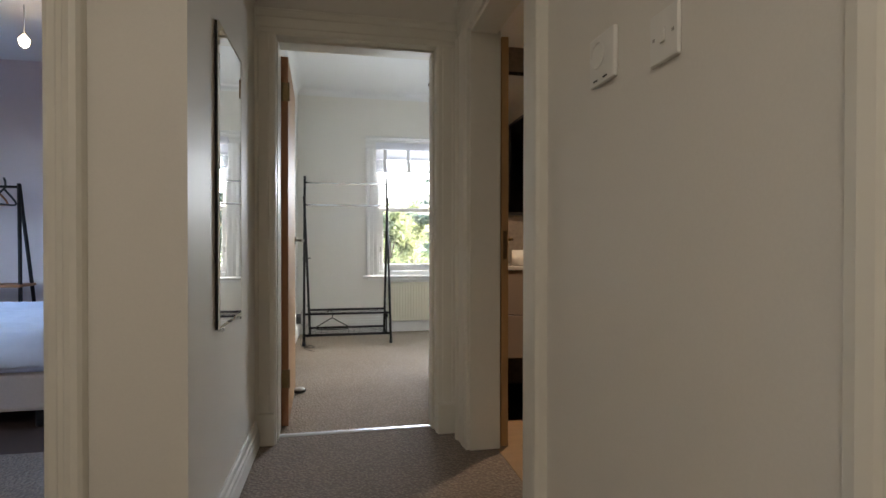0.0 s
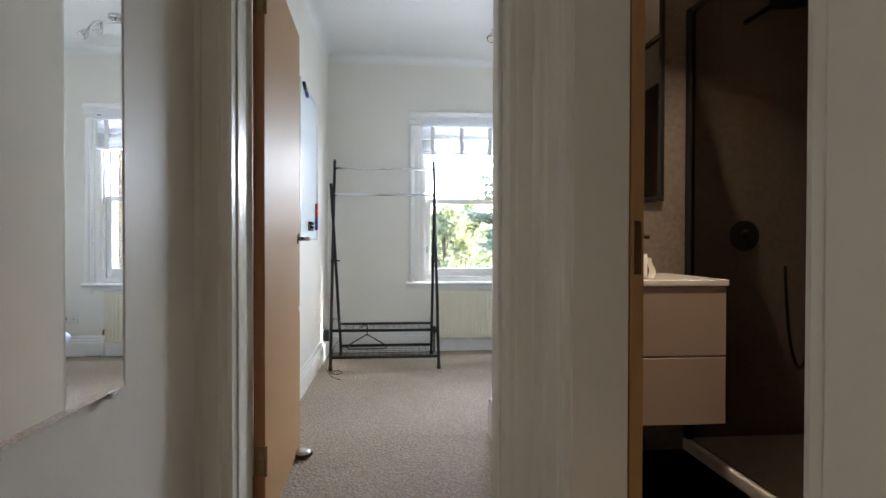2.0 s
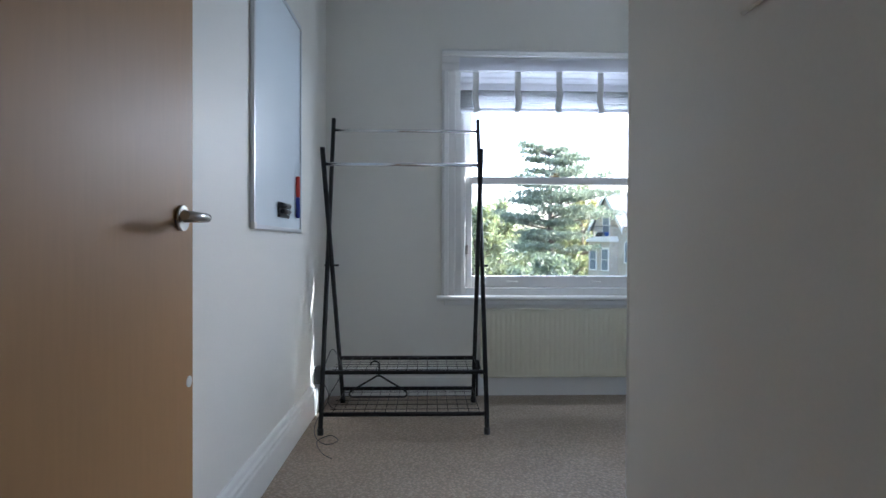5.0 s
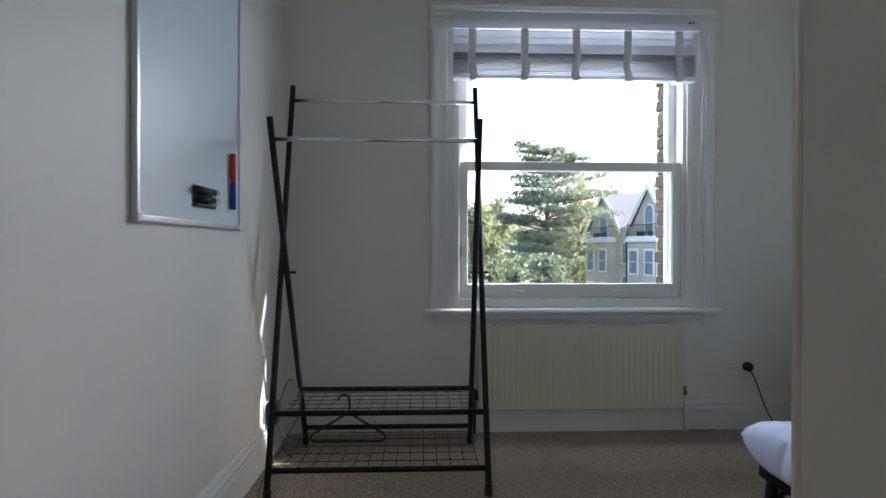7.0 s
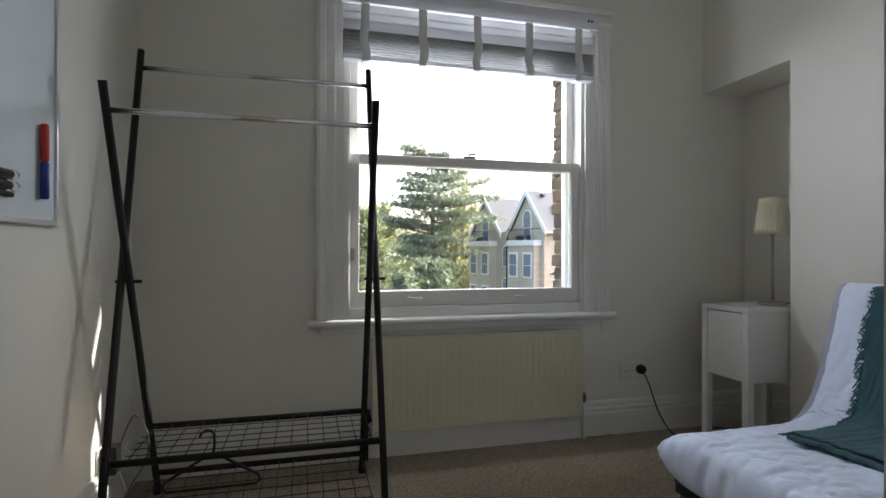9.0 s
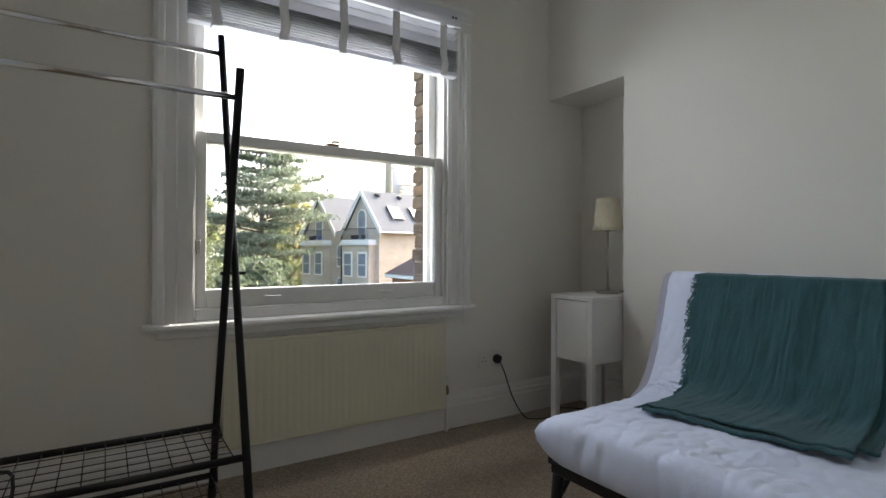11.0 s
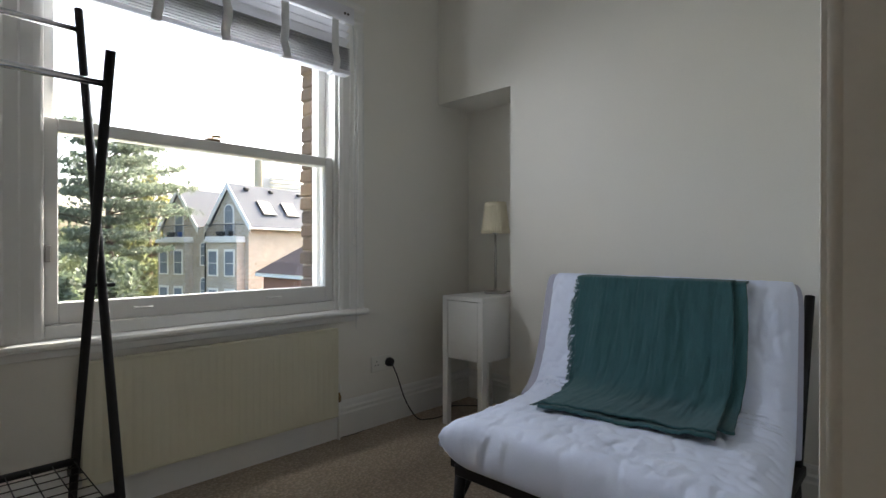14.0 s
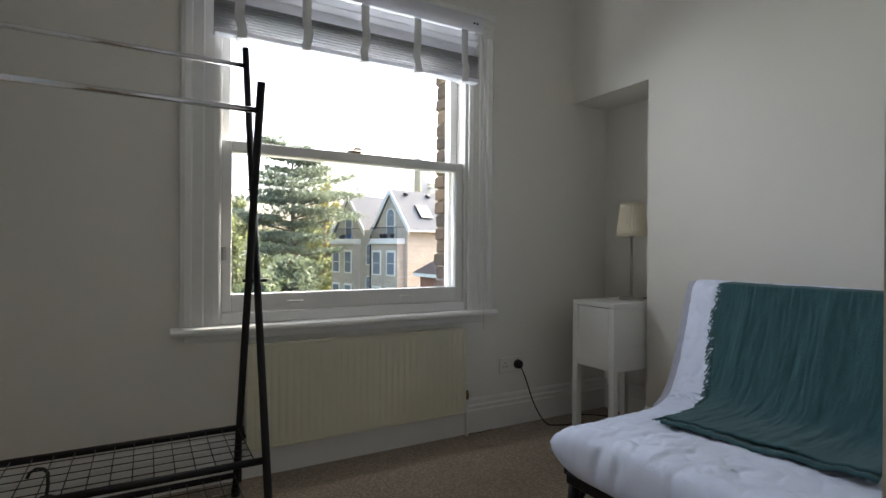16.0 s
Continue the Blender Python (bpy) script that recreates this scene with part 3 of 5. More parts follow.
part("side_cover", box(B(), RX0, RY + 0.0105, RZ0 + 0.03, RX0 + 0.006, RY + 0.05, RZ1 - 0.004, 0.002), CREAM_RAD, rad)
part("side_cover", box(B(), RX1 - 0.006, RY + 0.0105, RZ0 + 0.03, RX1, RY + 0.05, RZ1 - 0.004, 0.002), CREAM_RAD, rad)
gr = B()
for k in range(86):
    gx = RX0 + 0.016 + k * (RX1 - RX0 - 0.032) / 85
    box(gr, gx - 0.0035, RY + 0.011, RZ1 - 0.012, gx + 0.0035, RY + 0.05, RZ1 - 0.003)
part("top_grille", gr, CREAM_RAD, rad, "slotted cream top grille")
for bx in (RX0 + 0.2, RX1 - 0.2):
    bk = box(B(), bx, RY + 0.0505, RZ0 + 0.05, bx + 0.03, YW - 0.001, RZ1 - 0.08)
    part("wall_bracket", bk, CREAM_RAD, rad)
vv = B()
lathe(vv, (RX1 + 0.022, RY + 0.025, 0.19), [(0.008, 0), (0.012, 0.005), (0.012, 0.03), (0.008, 0.034), (0.008, 0.05)], 12)
tube(vv, [(RX1 + 0.0, RY + 0.025, 0.205), (RX1 + 0.022, RY + 0.025, 0.205)], 0.009, 10)
part("valve", vv, BRASS, rad, "tarnished brass lockshield valve")
part("valve_cap", lathe(B(), (RX1 + 0.022, RY + 0.025, 0.24), [(0.012, 0), (0.013, 0.004), (0.011, 0.035), (0.009, 0.04)], 12), PLASTIC, rad, "cream plastic valve cap")
part("pipe", tube(B(), [(RX1 + 0.022, RY + 0.025, 0.0), (RX1 + 0.022, RY + 0.025, 0.19)], 0.0075, 10), WHITE, rad, "white painted copper pipe")
vl = B()
lathe(vl, (RX0 - 0.022, RY + 0.025, 0.17), [(0.010, 0), (0.018, 0.006), (0.018, 0.03), (0.014, 0.06), (0.008, 0.065)], 12)
tube(vl, [(RX0, RY + 0.025, 0.185), (RX0 - 0.02, RY + 0.025, 0.185)], 0.009, 10)
tube(vl, [(RX0 - 0.022, RY + 0.025, 0.0), (RX0 - 0.022, RY + 0.025, 0.17)], 0.0075, 10)
part("valve_left", vl, BLACK_PL, rad, "dark thermostatic valve")

# ---- clothes rack: two crossed frames ----
rack = thing("clothes_rack", (0.15, 4.6, 0), "black metal crossed-leg clothes rack with two wire shelves", "clothes rack")
RKX = ((-0.256, -0.280), (0.604, 0.596))
FY, BKY = 4.407, 4.955
for i, (xf, xb) in enumerate(RKX):
    off = 0.011 if i == 0 else -0.011
    part("tall_leg", tube(B(), [(xf, FY, 0.0), (xf, FY, 0.035), (xb, 4.905, 1.742)], [0.0145, 0.0125, 0.0125], 12), BLACK, rack)
    part("short_leg", tube(B(), [(xf + off * 2.3, BKY, 0.0), (xf + off * 2.3, BKY, 0.035), (xb + off * 2.3, 4.437, 1.482)], [0.0145, 0.0125, 0.0125], 12), BLACK, rack)
    part("pivot_bolt", tube(B(), [(xf - 0.03, 4.654, 0.862), (xf + 0.05, 4.654, 0.862)] if i == 0 else [(xf - 0.05, 4.654, 0.862), (xf + 0.03, 4.654, 0.862)], 0.006, 10), BLACK, rack)


def leg_y(z, tall=True):
    return FY + (4.905 - FY) * z / 1.742 if tall else BKY + (4.437 - BKY) * z / 1.482


part("hanging_rail", tube(B(), [(-0.283, leg_y(1.668), 1.668), (0.598, leg_y(1.668), 1.668)], 0.0095, 14), CHROME, rack, "polished chrome rail")
part("hanging_rail", tube(B(), [(-0.258, leg_y(1.40, False), 1.40), (0.574, leg_y(1.40, False), 1.40)], 0.0095, 14), CHROME, rack, "polished chrome rail")
for zs in (0.30, 0.095):
    yf, yb = leg_y(zs), leg_y(zs, False)
    part("shelf_bar", tube(B(), [(-0.256, yf, zs), (0.604, yf, zs)], 0.0115, 10), BLACK, rack)
    part("shelf_bar", tube(B(), [(-0.232, yb, zs), (0.58, yb, zs)], 0.0115, 10), BLACK, rack)
    for k in range(15):
        wx = -0.205 + k * 0.0553
        part("cross_wire", tube(B(), [(wx, yf, zs + 0.003), (wx, yb, zs + 0.003)], 0.0017, 5), BLACK, rack)
    for k in range(1, 6):
        wy = yf + (yb - yf) * k / 6
        part("long_wire", tube(B(), [(-0.225, wy, zs + 0.001), (0.57, wy, zs + 0.001)], 0.0017, 5), BLACK, rack)
for (xf, xb), off in zip(RKX, (0.0, 0.0)):
    for yy in (FY, BKY):
        part("foot_cap", lathe(B(), (xf if yy == FY else xf + (0.025 if xf < 0 else -0.025), yy, 0), [(0.0165, 0), (0.0165, 0.03), (0.014, 0.034)], 12), BLACK_PL, rack)
# coat hanger on the upper shelf
hg = thing("coat_hanger", (0.012, 4.70, 0.10), "black plastic tubular coat hanger on the wire shelf", "hanger")
hp = B()
zc, cx = 0.108, 0.012
def hang_pt(x, z):
    return (x, 4.70 + (z - zc) * 0.2, z)
tube(hp, [hang_pt(cx - 0.16, zc + 0.03), hang_pt(cx - 0.165, zc + 0.012), hang_pt(cx - 0.15, zc), hang_pt(cx + 0.15, zc), hang_pt(cx + 0.165, zc + 0.012), hang_pt(cx + 0.16, zc + 0.03), hang_pt(cx + 0.08, zc + 0.075), hang_pt(cx + 0.01, zc + 0.115), hang_pt(cx - 0.01, zc + 0.115), hang_pt(cx - 0.08, zc + 0.075), hang_pt(cx - 0.16, zc + 0.03)], 0.0055, 10)
part("shoulder", hp, BLACK_PL, hg)
hk = [hang_pt(cx, zc + 0.112), hang_pt(cx + 0.004, zc + 0.15)] + [hang_pt(cx + 0.002 - 0.024 + 0.026 * math.cos(a), zc + 0.172 + 0.026 * math.sin(a)) for a in [radians(d) for d in (-20, 20, 60, 100, 140, 175)]]
part("hook", tube(B(), hk, 0.005, 8), BLACK_PL, hg)

# ---- whiteboard on the wall ----
wb = thing("whiteboard", (XL, 3.96, 1.05), "framed magnetic whiteboard hung on the wall", "whiteboard")
WY0, WY1, WBZ0, WBZ1 = 3.68, 4.41, 1.037, 2.085
part("panel", box(B(), XL + 0.001, WY0 + 0.012, WBZ0 + 0.012, XL + 0.010, WY1 - 0.012, WBZ1 - 0.012), BOARD, wb)
for nm, b in (("frame_rail", (XL + 0.001, WY0, WBZ0, XL + 0.018, WY1, WBZ0 + 0.018)), ("frame_rail", (XL + 0.001, WY0, WBZ1 - 0.018, XL + 0.018, WY1, WBZ1)), ("frame_stile", (XL + 0.001, WY0, WBZ0 + 0.0185, XL + 0.018, WY0 + 0.018, WBZ1 - 0.0185)), ("frame_stile", (XL + 0.001, WY1 - 0.018, WBZ0 + 0.0185, XL + 0.018, WY1, WBZ1 - 0.0185))):
    part(nm, box(B(), *b, 0.004, 2), ALU, wb, "silver aluminium frame")
for cy_, cz_ in ((WY0 + 0.012, WBZ0 + 0.012), (WY1 - 0.012, WBZ0 + 0.012), (WY0 + 0.012, WBZ1 - 0.012), (WY1 - 0.012, WBZ1 - 0.012)):
    part("corner_cap", box(B(), XL + 0.0012, cy_ - 0.014, cz_ - 0.014, XL + 0.0205, cy_ + 0.014, cz_ + 0.014, 0.005, 2), PLASTIC, wb)


def marker(name, a, b, cols, label):
    ob = thing(name, a, label, "marker pen")
    a, b = Vector(a), Vector(b)
    n_ = len(cols)
    for k, (nm, mt) in enumerate(cols):
        p, q = a.lerp(b, k / n_), a.lerp(b, (k + 1) / n_)
        part(nm, tube(B(), [p, p.lerp(q, 0.04), p.lerp(q, 0.96), q], [0.008, 0.0105, 0.0105, 0.008], 14), mt, ob)
    return ob


px = XL + 0.023
marker("marker_pen", (px, 4.305, 1.108), (px, 4.305, 1.312), (("barrel", BLUE), ("cap", RED)), "red and blue double-ended whiteboard marker on the board")
hold = thing("pen_holder", (px, 4.09, 1.125), "small black magnetic pen clip with a red cap on the whiteboard", "pen holder")
part("clip", box(box(B(), XL + 0.0105, 4.00, 1.098, XL + 0.022, 4.16, 1.112, 0.004), XL + 0.0105, 4.00, 1.1125, XL + 0.016, 4.14, 1.165, 0.004), BLACK_PL, hold)
part("red_cap", tube(B(), [(XL + 0.028, 4.02, 1.15), (XL + 0.028, 4.09, 1.15)], [0.010, 0.0115], 12), RED, hold)
part("dark_barrel", tube(B(), [(XL + 0.028, 3.992, 1.15), (XL + 0.028, 4.12, 1.15)], 0.0115, 12), BLACK_PL, hold)
rg = B()
for zz in (1.152, 1.125):
    tube(rg, [(XL + 0.026, 4.15 + 0.022 * math.cos(a), zz + 0.012 * math.sin(a)) for a in [2 * math.pi * k / 12 for k in range(13)]], 0.003, 6)
part("ring", rg, ALU, hold)
part("lower_barrel", tube(B(), [(XL + 0.028, 4.02, 1.124), (XL + 0.028, 4.12, 1.124)], 0.010, 12), BLACK_PL, hold)
tm = thing("board_magnet", (px, 3.755, 2.062), "dark marker pens clipped at the whiteboard top", "marker pen")
part("body", tube(B(), [(px + 0.004, 3.745, 2.067), (px + 0.004, 3.835, 2.032)], 0.011, 10), BLACK_PL, tm)
part("band", tube(B(), [(px + 0.004, 3.850, 2.027), (px + 0.004, 3.885, 2.012)], 0.011, 10), BLUE, tm, "dark blue cap")


def socket(name, c, n, w, label, switch=False, h=0.086):
    """Wall plate facing along n (an axis vector) at c."""
    ob = thing(name, c, label, "wall socket" if not switch else "light switch")
    c, n = Vector(c), Vector(n)
    s = Vector((0, 0, 1)).cross(n)
    def bx(a0, a1, z0, z1, d0, d1, bev=0.0015):
        p, q = c + s * a0 + n * d0, c + s * a1 + n * d1
        return box(B(), min(p.x, q.x), min(p.y, q.y), c.z + z0, max(p.x, q.x), max(p.y, q.y), c.z + z1, bev)
    part("plate", bx(-w / 2, w / 2, -h / 2, h / 2, 0.0005, 0.009, 0.003), PLASTIC, ob)
    if switch:
        part("rocker", bx(-0.008, 0.008, -0.014, 0.014, 0.0095, 0.013), PLASTIC, ob)
        for a in (-0.03, 0.03):
            part("screw", bx(a - 0.003, a + 0.003, -0.003, 0.003, 0.0092, 0.0102, 0.0), STEEL, ob)
    else:
        for a in ([-w / 4, w / 4] if w > 0.1 else [0]):
            for da, dz in ((0, 0.012), (-0.011, -0.008), (0.011, -0.008)):
                part("slot", bx(a + da - 0.003, a + da + 0.003, dz - 0.002, dz + 0.004, 0.0091, 0.0096, 0.0), BLACK_PL, ob)
    return ob


socket("double_socket", (2.033, YW, 0.333), (0, -1, 0), 0.146, "white double wall socket above the skirting")
plug = thing("plug", (2.078, YW - 0.010, 0.335), "black three-pin plug in the wall socket", "plug")
part("body", lathe(B(), (0, 0, 0), [(0.024, 0), (0.026, 0.004), (0.024, 0.025), (0.015, 0.034)], 16), BLACK_PL, plug)
plug.children[0].data.transform(Matrix.Rotation(radians(90), 4, 'X') @ Matrix.Translation(ORIGIN[plug.name]))
socket("wall_outlet", (XL, 4.77, 0.225), (1, 0, 0), 0.086, "white single wall socket behind the rack")
ad = thing("power_adapter", (XL + 0.01, 4.775, 0.205), "black mains adapter plugged in beside the rack", "adapter")
part("body", box(B(), XL + 0.0105, 4.742, 0.168, XL + 0.06, 4.80, 0.268, 0.006, 2), BLACK_PL, ad)


def smooth(pts, n=8):
    out = []
    P_ = [Vector(p) for p in pts]
    P_ = [P_[0]] + P_ + [P_[-1]]
    for i in range(1, len(P_) - 2):
        for k in range(n):
            t = k / n
            a, b, c, d = P_[i - 1:i + 3]
            out.append(0.5 * ((2 * b) + (c - a) * t + (2 * a - 5 * b + 4 * c - d) * t * t + (3 * b - a - 3 * c + d) * t ** 3))
    out.append(P_[-2])
    return out


def cable(name, pts, r, mat, label):
    return solid(name, tube(B(), smooth(pts), r, 7), mat, label, "cable", base=pts[0])


cable("lamp_cable", [(2.078, YW - 0.04, 0.328), (2.10, YW - 0.06, 0.26), (2.14, 5.03, 0.12), (2.19, 4.99, 0.02), (2.25, 4.96, 0.006), (2.33, 4.94, 0.006), (2.42, 4.97, 0.006), (2.50, 5.03, 0.007), (2.62, 4.92, 0.007), (2.72, 4.70, 0.008)], 0.0035, CABLE, "black lamp cable trailing on the carpet")
cable("lamp_cable", [(2.60, 4.70, 0.715), (2.66, 4.68, 0.715), (2.69, 4.66, 0.70), (2.695, 4.655, 0.45), (2.685, 4.65, 0.36), (2.71, 4.66, 0.2), (2.69, 4.67, 0.012)], 0.0033, CABLE, "black lamp cable behind the nightstand")
cable("charger_cable", [(-0.31, 4.77, 0.168), (-0.27, 4.70, 0.10), (-0.30, 4.5, 0.03), (-0.27, 4.36, 0.006), (-0.2, 4.26, 0.006), (-0.15, 4.31, 0.006), (-0.2, 4.38, 0.006), (-0.25, 4.30, 0.006), (-0.2, 4.16, 0.006), (-0.14, 4.09, 0.006)], 0.0022, CABLE, "thin black charger cable lying on the carpet")
cable("charger_cable", [(-0.31, 4.78, 0.262), (-0.27, 4.80, 0.36), (-0.22, 4.78, 0.30), (-0.21, 4.72, 0.22), (-0.27, 4.68, 0.10), (-0.24, 4.74, 0.02)], 0.0022, CABLE, "thin black cable looped beside the rack")
cable("pipe_cable", [(1.75, 5.08, 0.006), (1.82, 5.07, 0.006), (1.89, 5.08, 0.006)], 0.002, CABLE, "thin dark cable end on the carpet")

# ---- nightstand in the alcove ----
ns = thing("nightstand", (2.46, 4.70, 0), "white square nightstand with one drawer, standing in the alcove", "nightstand")
NX0, NX1, NY0, NY1, NZ = 2.262, 2.662, 4.578, 4.862, 0.709
part("top", box(B(), NX0, NY0, NZ - 0.022, NX1, NY1, NZ, 0.002), WHITE, ns)
for lx in (NX0, NX1 - 0.035):
    for ly in (NY0, NY1 - 0.035):
        part("leg", box(B(), lx, ly, 0, lx + 0.035, ly + 0.035, NZ - 0.0225, 0.002), WHITE, ns)
part("side_panel", box(B(), NX0 + 0.036, NY0 + 0.004, 0.37, NX1 - 0.036, NY0 + 0.018, NZ - 0.0225), WHITE, ns)
part("side_panel", box(B(), NX0 + 0.036, NY1 - 0.018, 0.37, NX1 - 0.036, NY1 - 0.004, NZ - 0.0225), WHITE, ns)
part("back_panel", box(B(), NX1 - 0.02, NY0 + 0.036, 0.37, NX1 - 0.008, NY1 - 0.036, NZ - 0.0225), WHITE, ns)
part("bottom_panel", box(B(), NX0 + 0.036, NY0 + 0.0185, 0.37, NX1 - 0.036, NY1 - 0.0185, 0.384), WHITE, ns)
part("drawer_front", box(B(), NX0 + 0.004, NY0 + 0.038, 0.372, NX0 + 0.02, NY1 - 0.038, NZ - 0.027, 0.001), WHITE, ns)

# ---- table lamp ----
LX, LY = 2.545, 4.715
lamp = thing("table_lamp", (LX, LY, NZ), "steel table lamp with a cream pleated shade, switched off", "lamp")
part("base", lathe(B(), (LX, LY, NZ), [(0.062, 0.0), (0.064, 0.003), (0.064, 0.009), (0.058, 0.014), (0.012, 0.017), (0.010, 0.026)], 36), STEEL, lamp)
part("stem", lathe(B(), (LX, LY, NZ + 0.018), [(0.0065, 0), (0.0065, 0.32)], 14), STEEL, lamp)
part("lamp_holder", lathe(B(), (LX, LY, NZ + 0.338), [(0.015, 0), (0.016, 0.004), (0.016, 0.045), (0.012, 0.05)], 16), STEEL, lamp)
sh = B()
PL = 44
def shade_pt(u, w):
    a = 2 * math.pi * u
    r = (0.080 - 0.022 * w) + 0.0025 * math.cos(a * PL)
    return Vector((LX + r * math.cos(a), LY + r * math.sin(a), NZ + 0.345 + w * 0.175))
grid(sh, PL * 6, 6, shade_pt)
shade = part("shade", sh, SHADE, lamp, "cream pleated fabric shade")
shade.modifiers.new("thickness", 'SOLIDIFY').thickness = 0.0015
for rr, zz in ((0.0815, 0.345), (0.0595, 0.518)):
    part("shade_ring", tube(B(), [(LX + rr * math.cos(a), LY + rr * math.sin(a), NZ + zz) for a in [2 * math.pi * k / 32 for k in range(33)]], 0.002, 6), SHADE, lamp)

# ---- futon chair bed ----
FDX = -0.09                          # shift of the whole sofa towards the room
FY0, FY1 = 3.15, 4.135
futon = thing("futon_sofa", (1.9, 3.57, 0), "low futon sofa bed with a white quilted cover", "sofa")
spine = [Vector((x + FDX, 0, z)) for x, z in ((1.49, 0.36), (1.60, 0.355), (1.75, 0.345), (1.92, 0.335), (2.06, 0.335), (2.17, 0.36), (2.25, 0.435), (2.305, 0.55), (2.35, 0.675), (2.385, 0.79), (2.40, 0.86))]
spine = smooth(spine, 5)


def spine_at(s):
    f = s * (len(spine) - 1)
    i = min(int(f), len(spine) - 2)
    p = spine[i].lerp(spine[i + 1], f - i)
    d = (spine[i + 1] - spine[i]).normalized()
    return p, Vector((-d.z, 0, d.x))


def slab(half, y0, y1, s0, s1, wrinkle, nu=170, nv=130, crown=0.012):
    """A soft padded slab along the bent seat and back line, closed all round."""
    bm = bmesh.new()
    rings = []
    for i in range(nu + 1):
        s = s0 + (s1 - s0) * i / nu
        p, up = spine_at(s)
        endf = math.sqrt(max(0.0, 1 - max(0, 1 - min(i, nu - i) / (nu / 15)) ** 2)) * 0.75 + 0.25
        ring = []
        for j in range(nv + 1):
            w = j / nv
            edge = math.sqrt(max(0.0, 1 - max(0, 1 - min(j, nv - j) / (nv / 8)) ** 2)) * 0.8 + 0.2
            tip = max(0.0, (s - 0.86) / 0.14) if s1 > 0.9 else 0.0
            inset = 0.035 * (1 - math.sqrt(max(0.0, 1 - tip ** 2)))
            y = y0 + inset + (y1 - y0 - 2 * inset) * w
            q = Vector((p.x * 9, y * 9, p.z * 9))
            h = half * edge * endf + crown * math.sin(math.pi * w) * endf
            h += wrinkle * (noise.noise(q * 0.6) * 1.0 - 0.75 * (1 - abs(noise.noise(Vector((q.x * 1.5, q.y * 1.9, q.z * 1.3))))) ** 7 - 0.45 * (1 - abs(noise.noise(Vector((q.x * 2.2 + q.y * 1.2, q.y * 3.3, q.z * 1.6 + 5))))) ** 6)
            rib = noise.noise(Vector((q.x * 0.3 + q.z * 0.3, q.y * 2.4 + 1.6 * noise.noise(q * 0.35), 7)))
            h -= wrinkle * 0.62 * (1 - abs(rib)) ** 5 * (0.55 + 0.9 * noise.noise(q * 0.25))
            ring.append((p + up * h, y))
        rings.append((ring, p, up, endf))
    top = [[bm.verts.new((v.x, y, v.z)) for v, y in r[0]] for r in rings]
    bot = []
    for r in rings:
        _, p, up, endf = r
        row = []
        for j in range(nv + 1):
            edge = math.sqrt(max(0.0, 1 - max(0, 1 - min(j, nv - j) / (nv / 8)) ** 2)) * 0.8 + 0.2
            v = p - up * (half + (0.028 if half > 0.06 and p.x < 1.95 + FDX else 0.0)) * edge * endf
            row.append(bm.verts.new((v.x, r[0][j][1], v.z)))
        bot.append(row)
    for i in range(nu):
        for j in range(nv):
            bm.faces.new((top[i][j], top[i + 1][j], top[i + 1][j + 1], top[i][j + 1])).smooth = True
            bm.faces.new((bot[i][j], bot[i][j + 1], bot[i + 1][j + 1], bot[i + 1][j])).smooth = True
    for i in range(nu):
        for j in (0, nv):
            bm.faces.new((top[i][j], bot[i][j], bot[i + 1][j], top[i + 1][j])).smooth = True
    for j in range(nv):
        for i in (0, nu):
            bm.faces.new((top[i][j], top[i][j + 1], bot[i][j + 1], bot[i][j])).smooth = True
    return bm


def turned(bm):
    """The futon stands slightly askew to the wall."""
    for v in bm.verts:
        v.co.y += 0.13 * (v.co.x - 1.95 - FDX)
    return bm


part("cover", turned(slab(0.066, FY0 + 0.02, FY1 - 0.015, 0.0, 0.985, 0.0078)), COTTON, futon, "white quilted cotton cover with puckers")
mt = slab(0.05, FY0 + 0.005, FY1 + 0.05, 0.45, 1.0, 0.003, 40, 24)
bmesh.ops.translate(mt, verts=mt.verts, vec=(0.052, 0, -0.015))
part("mattress", turned(mt), GREY_COTTON, futon, "lilac-grey mattress edge")
pp = B()
tube(pp, [Vector((0, FY1 - 0.012, 0)) + spine_at(k / 40)[0] - spine_at(k / 40)[1] * 0.03 for k in range(1, 25)], 0.011, 8)
part("piping", turned(pp), GREY_COTTON, futon, "lilac-grey piped mattress edge")
part("front_frame", turned(box(B(), 1.52 + FDX, FY0 + 0.04, 0.235, 1.56 + FDX, FY1 - 0.06, 0.272, 0.004)), BLACK, futon)
part("side_frame", box(B(), 1.561 + FDX, FY0 + 0.04, 0.235, 2.30 + FDX, FY0 + 0.075, 0.268, 0.004), BLACK, futon)
part("side_frame", box(B(), 1.561 + FDX, FY1 - 0.095, 0.235, 2.30 + FDX, FY1 - 0.06, 0.268, 0.004), BLACK, futon)
for ly in (FY0 + 0.045, FY1 - 0.095):
    part("leg", tube(B(), [(1.60 + FDX, ly + 0.017, 0.235), (1.57 + FDX, ly + 0.017, 0.0)], [0.02, 0.017], 12), BLACK, futon)
    part("leg", tube(B(), [(2.22 + FDX, ly + 0.017, 0.235), (2.28 + FDX, ly + 0.017, 0.0)], [0.02, 0.017], 12), BLACK, futon)
    part("brace", tube(B(), [(1.585 + FDX, ly + 0.017, 0.11), (1.70 + FDX, ly + 0.017, 0.236)], 0.010, 8), BLACK, futon)
    part("back_frame", tube(B(), [(2.27 + FDX, ly + 0.017, 0.24), (2.50 + FDX, ly + 0.017, 0.80)], 0.016, 10), BLACK, futon)

# ---- teal throw over the futon back ----
throw = thing("throw_blanket", (2.1, 3.63, 0.4), "teal crinkled cotton throw with a fringed edge draped over the futon", "throw")


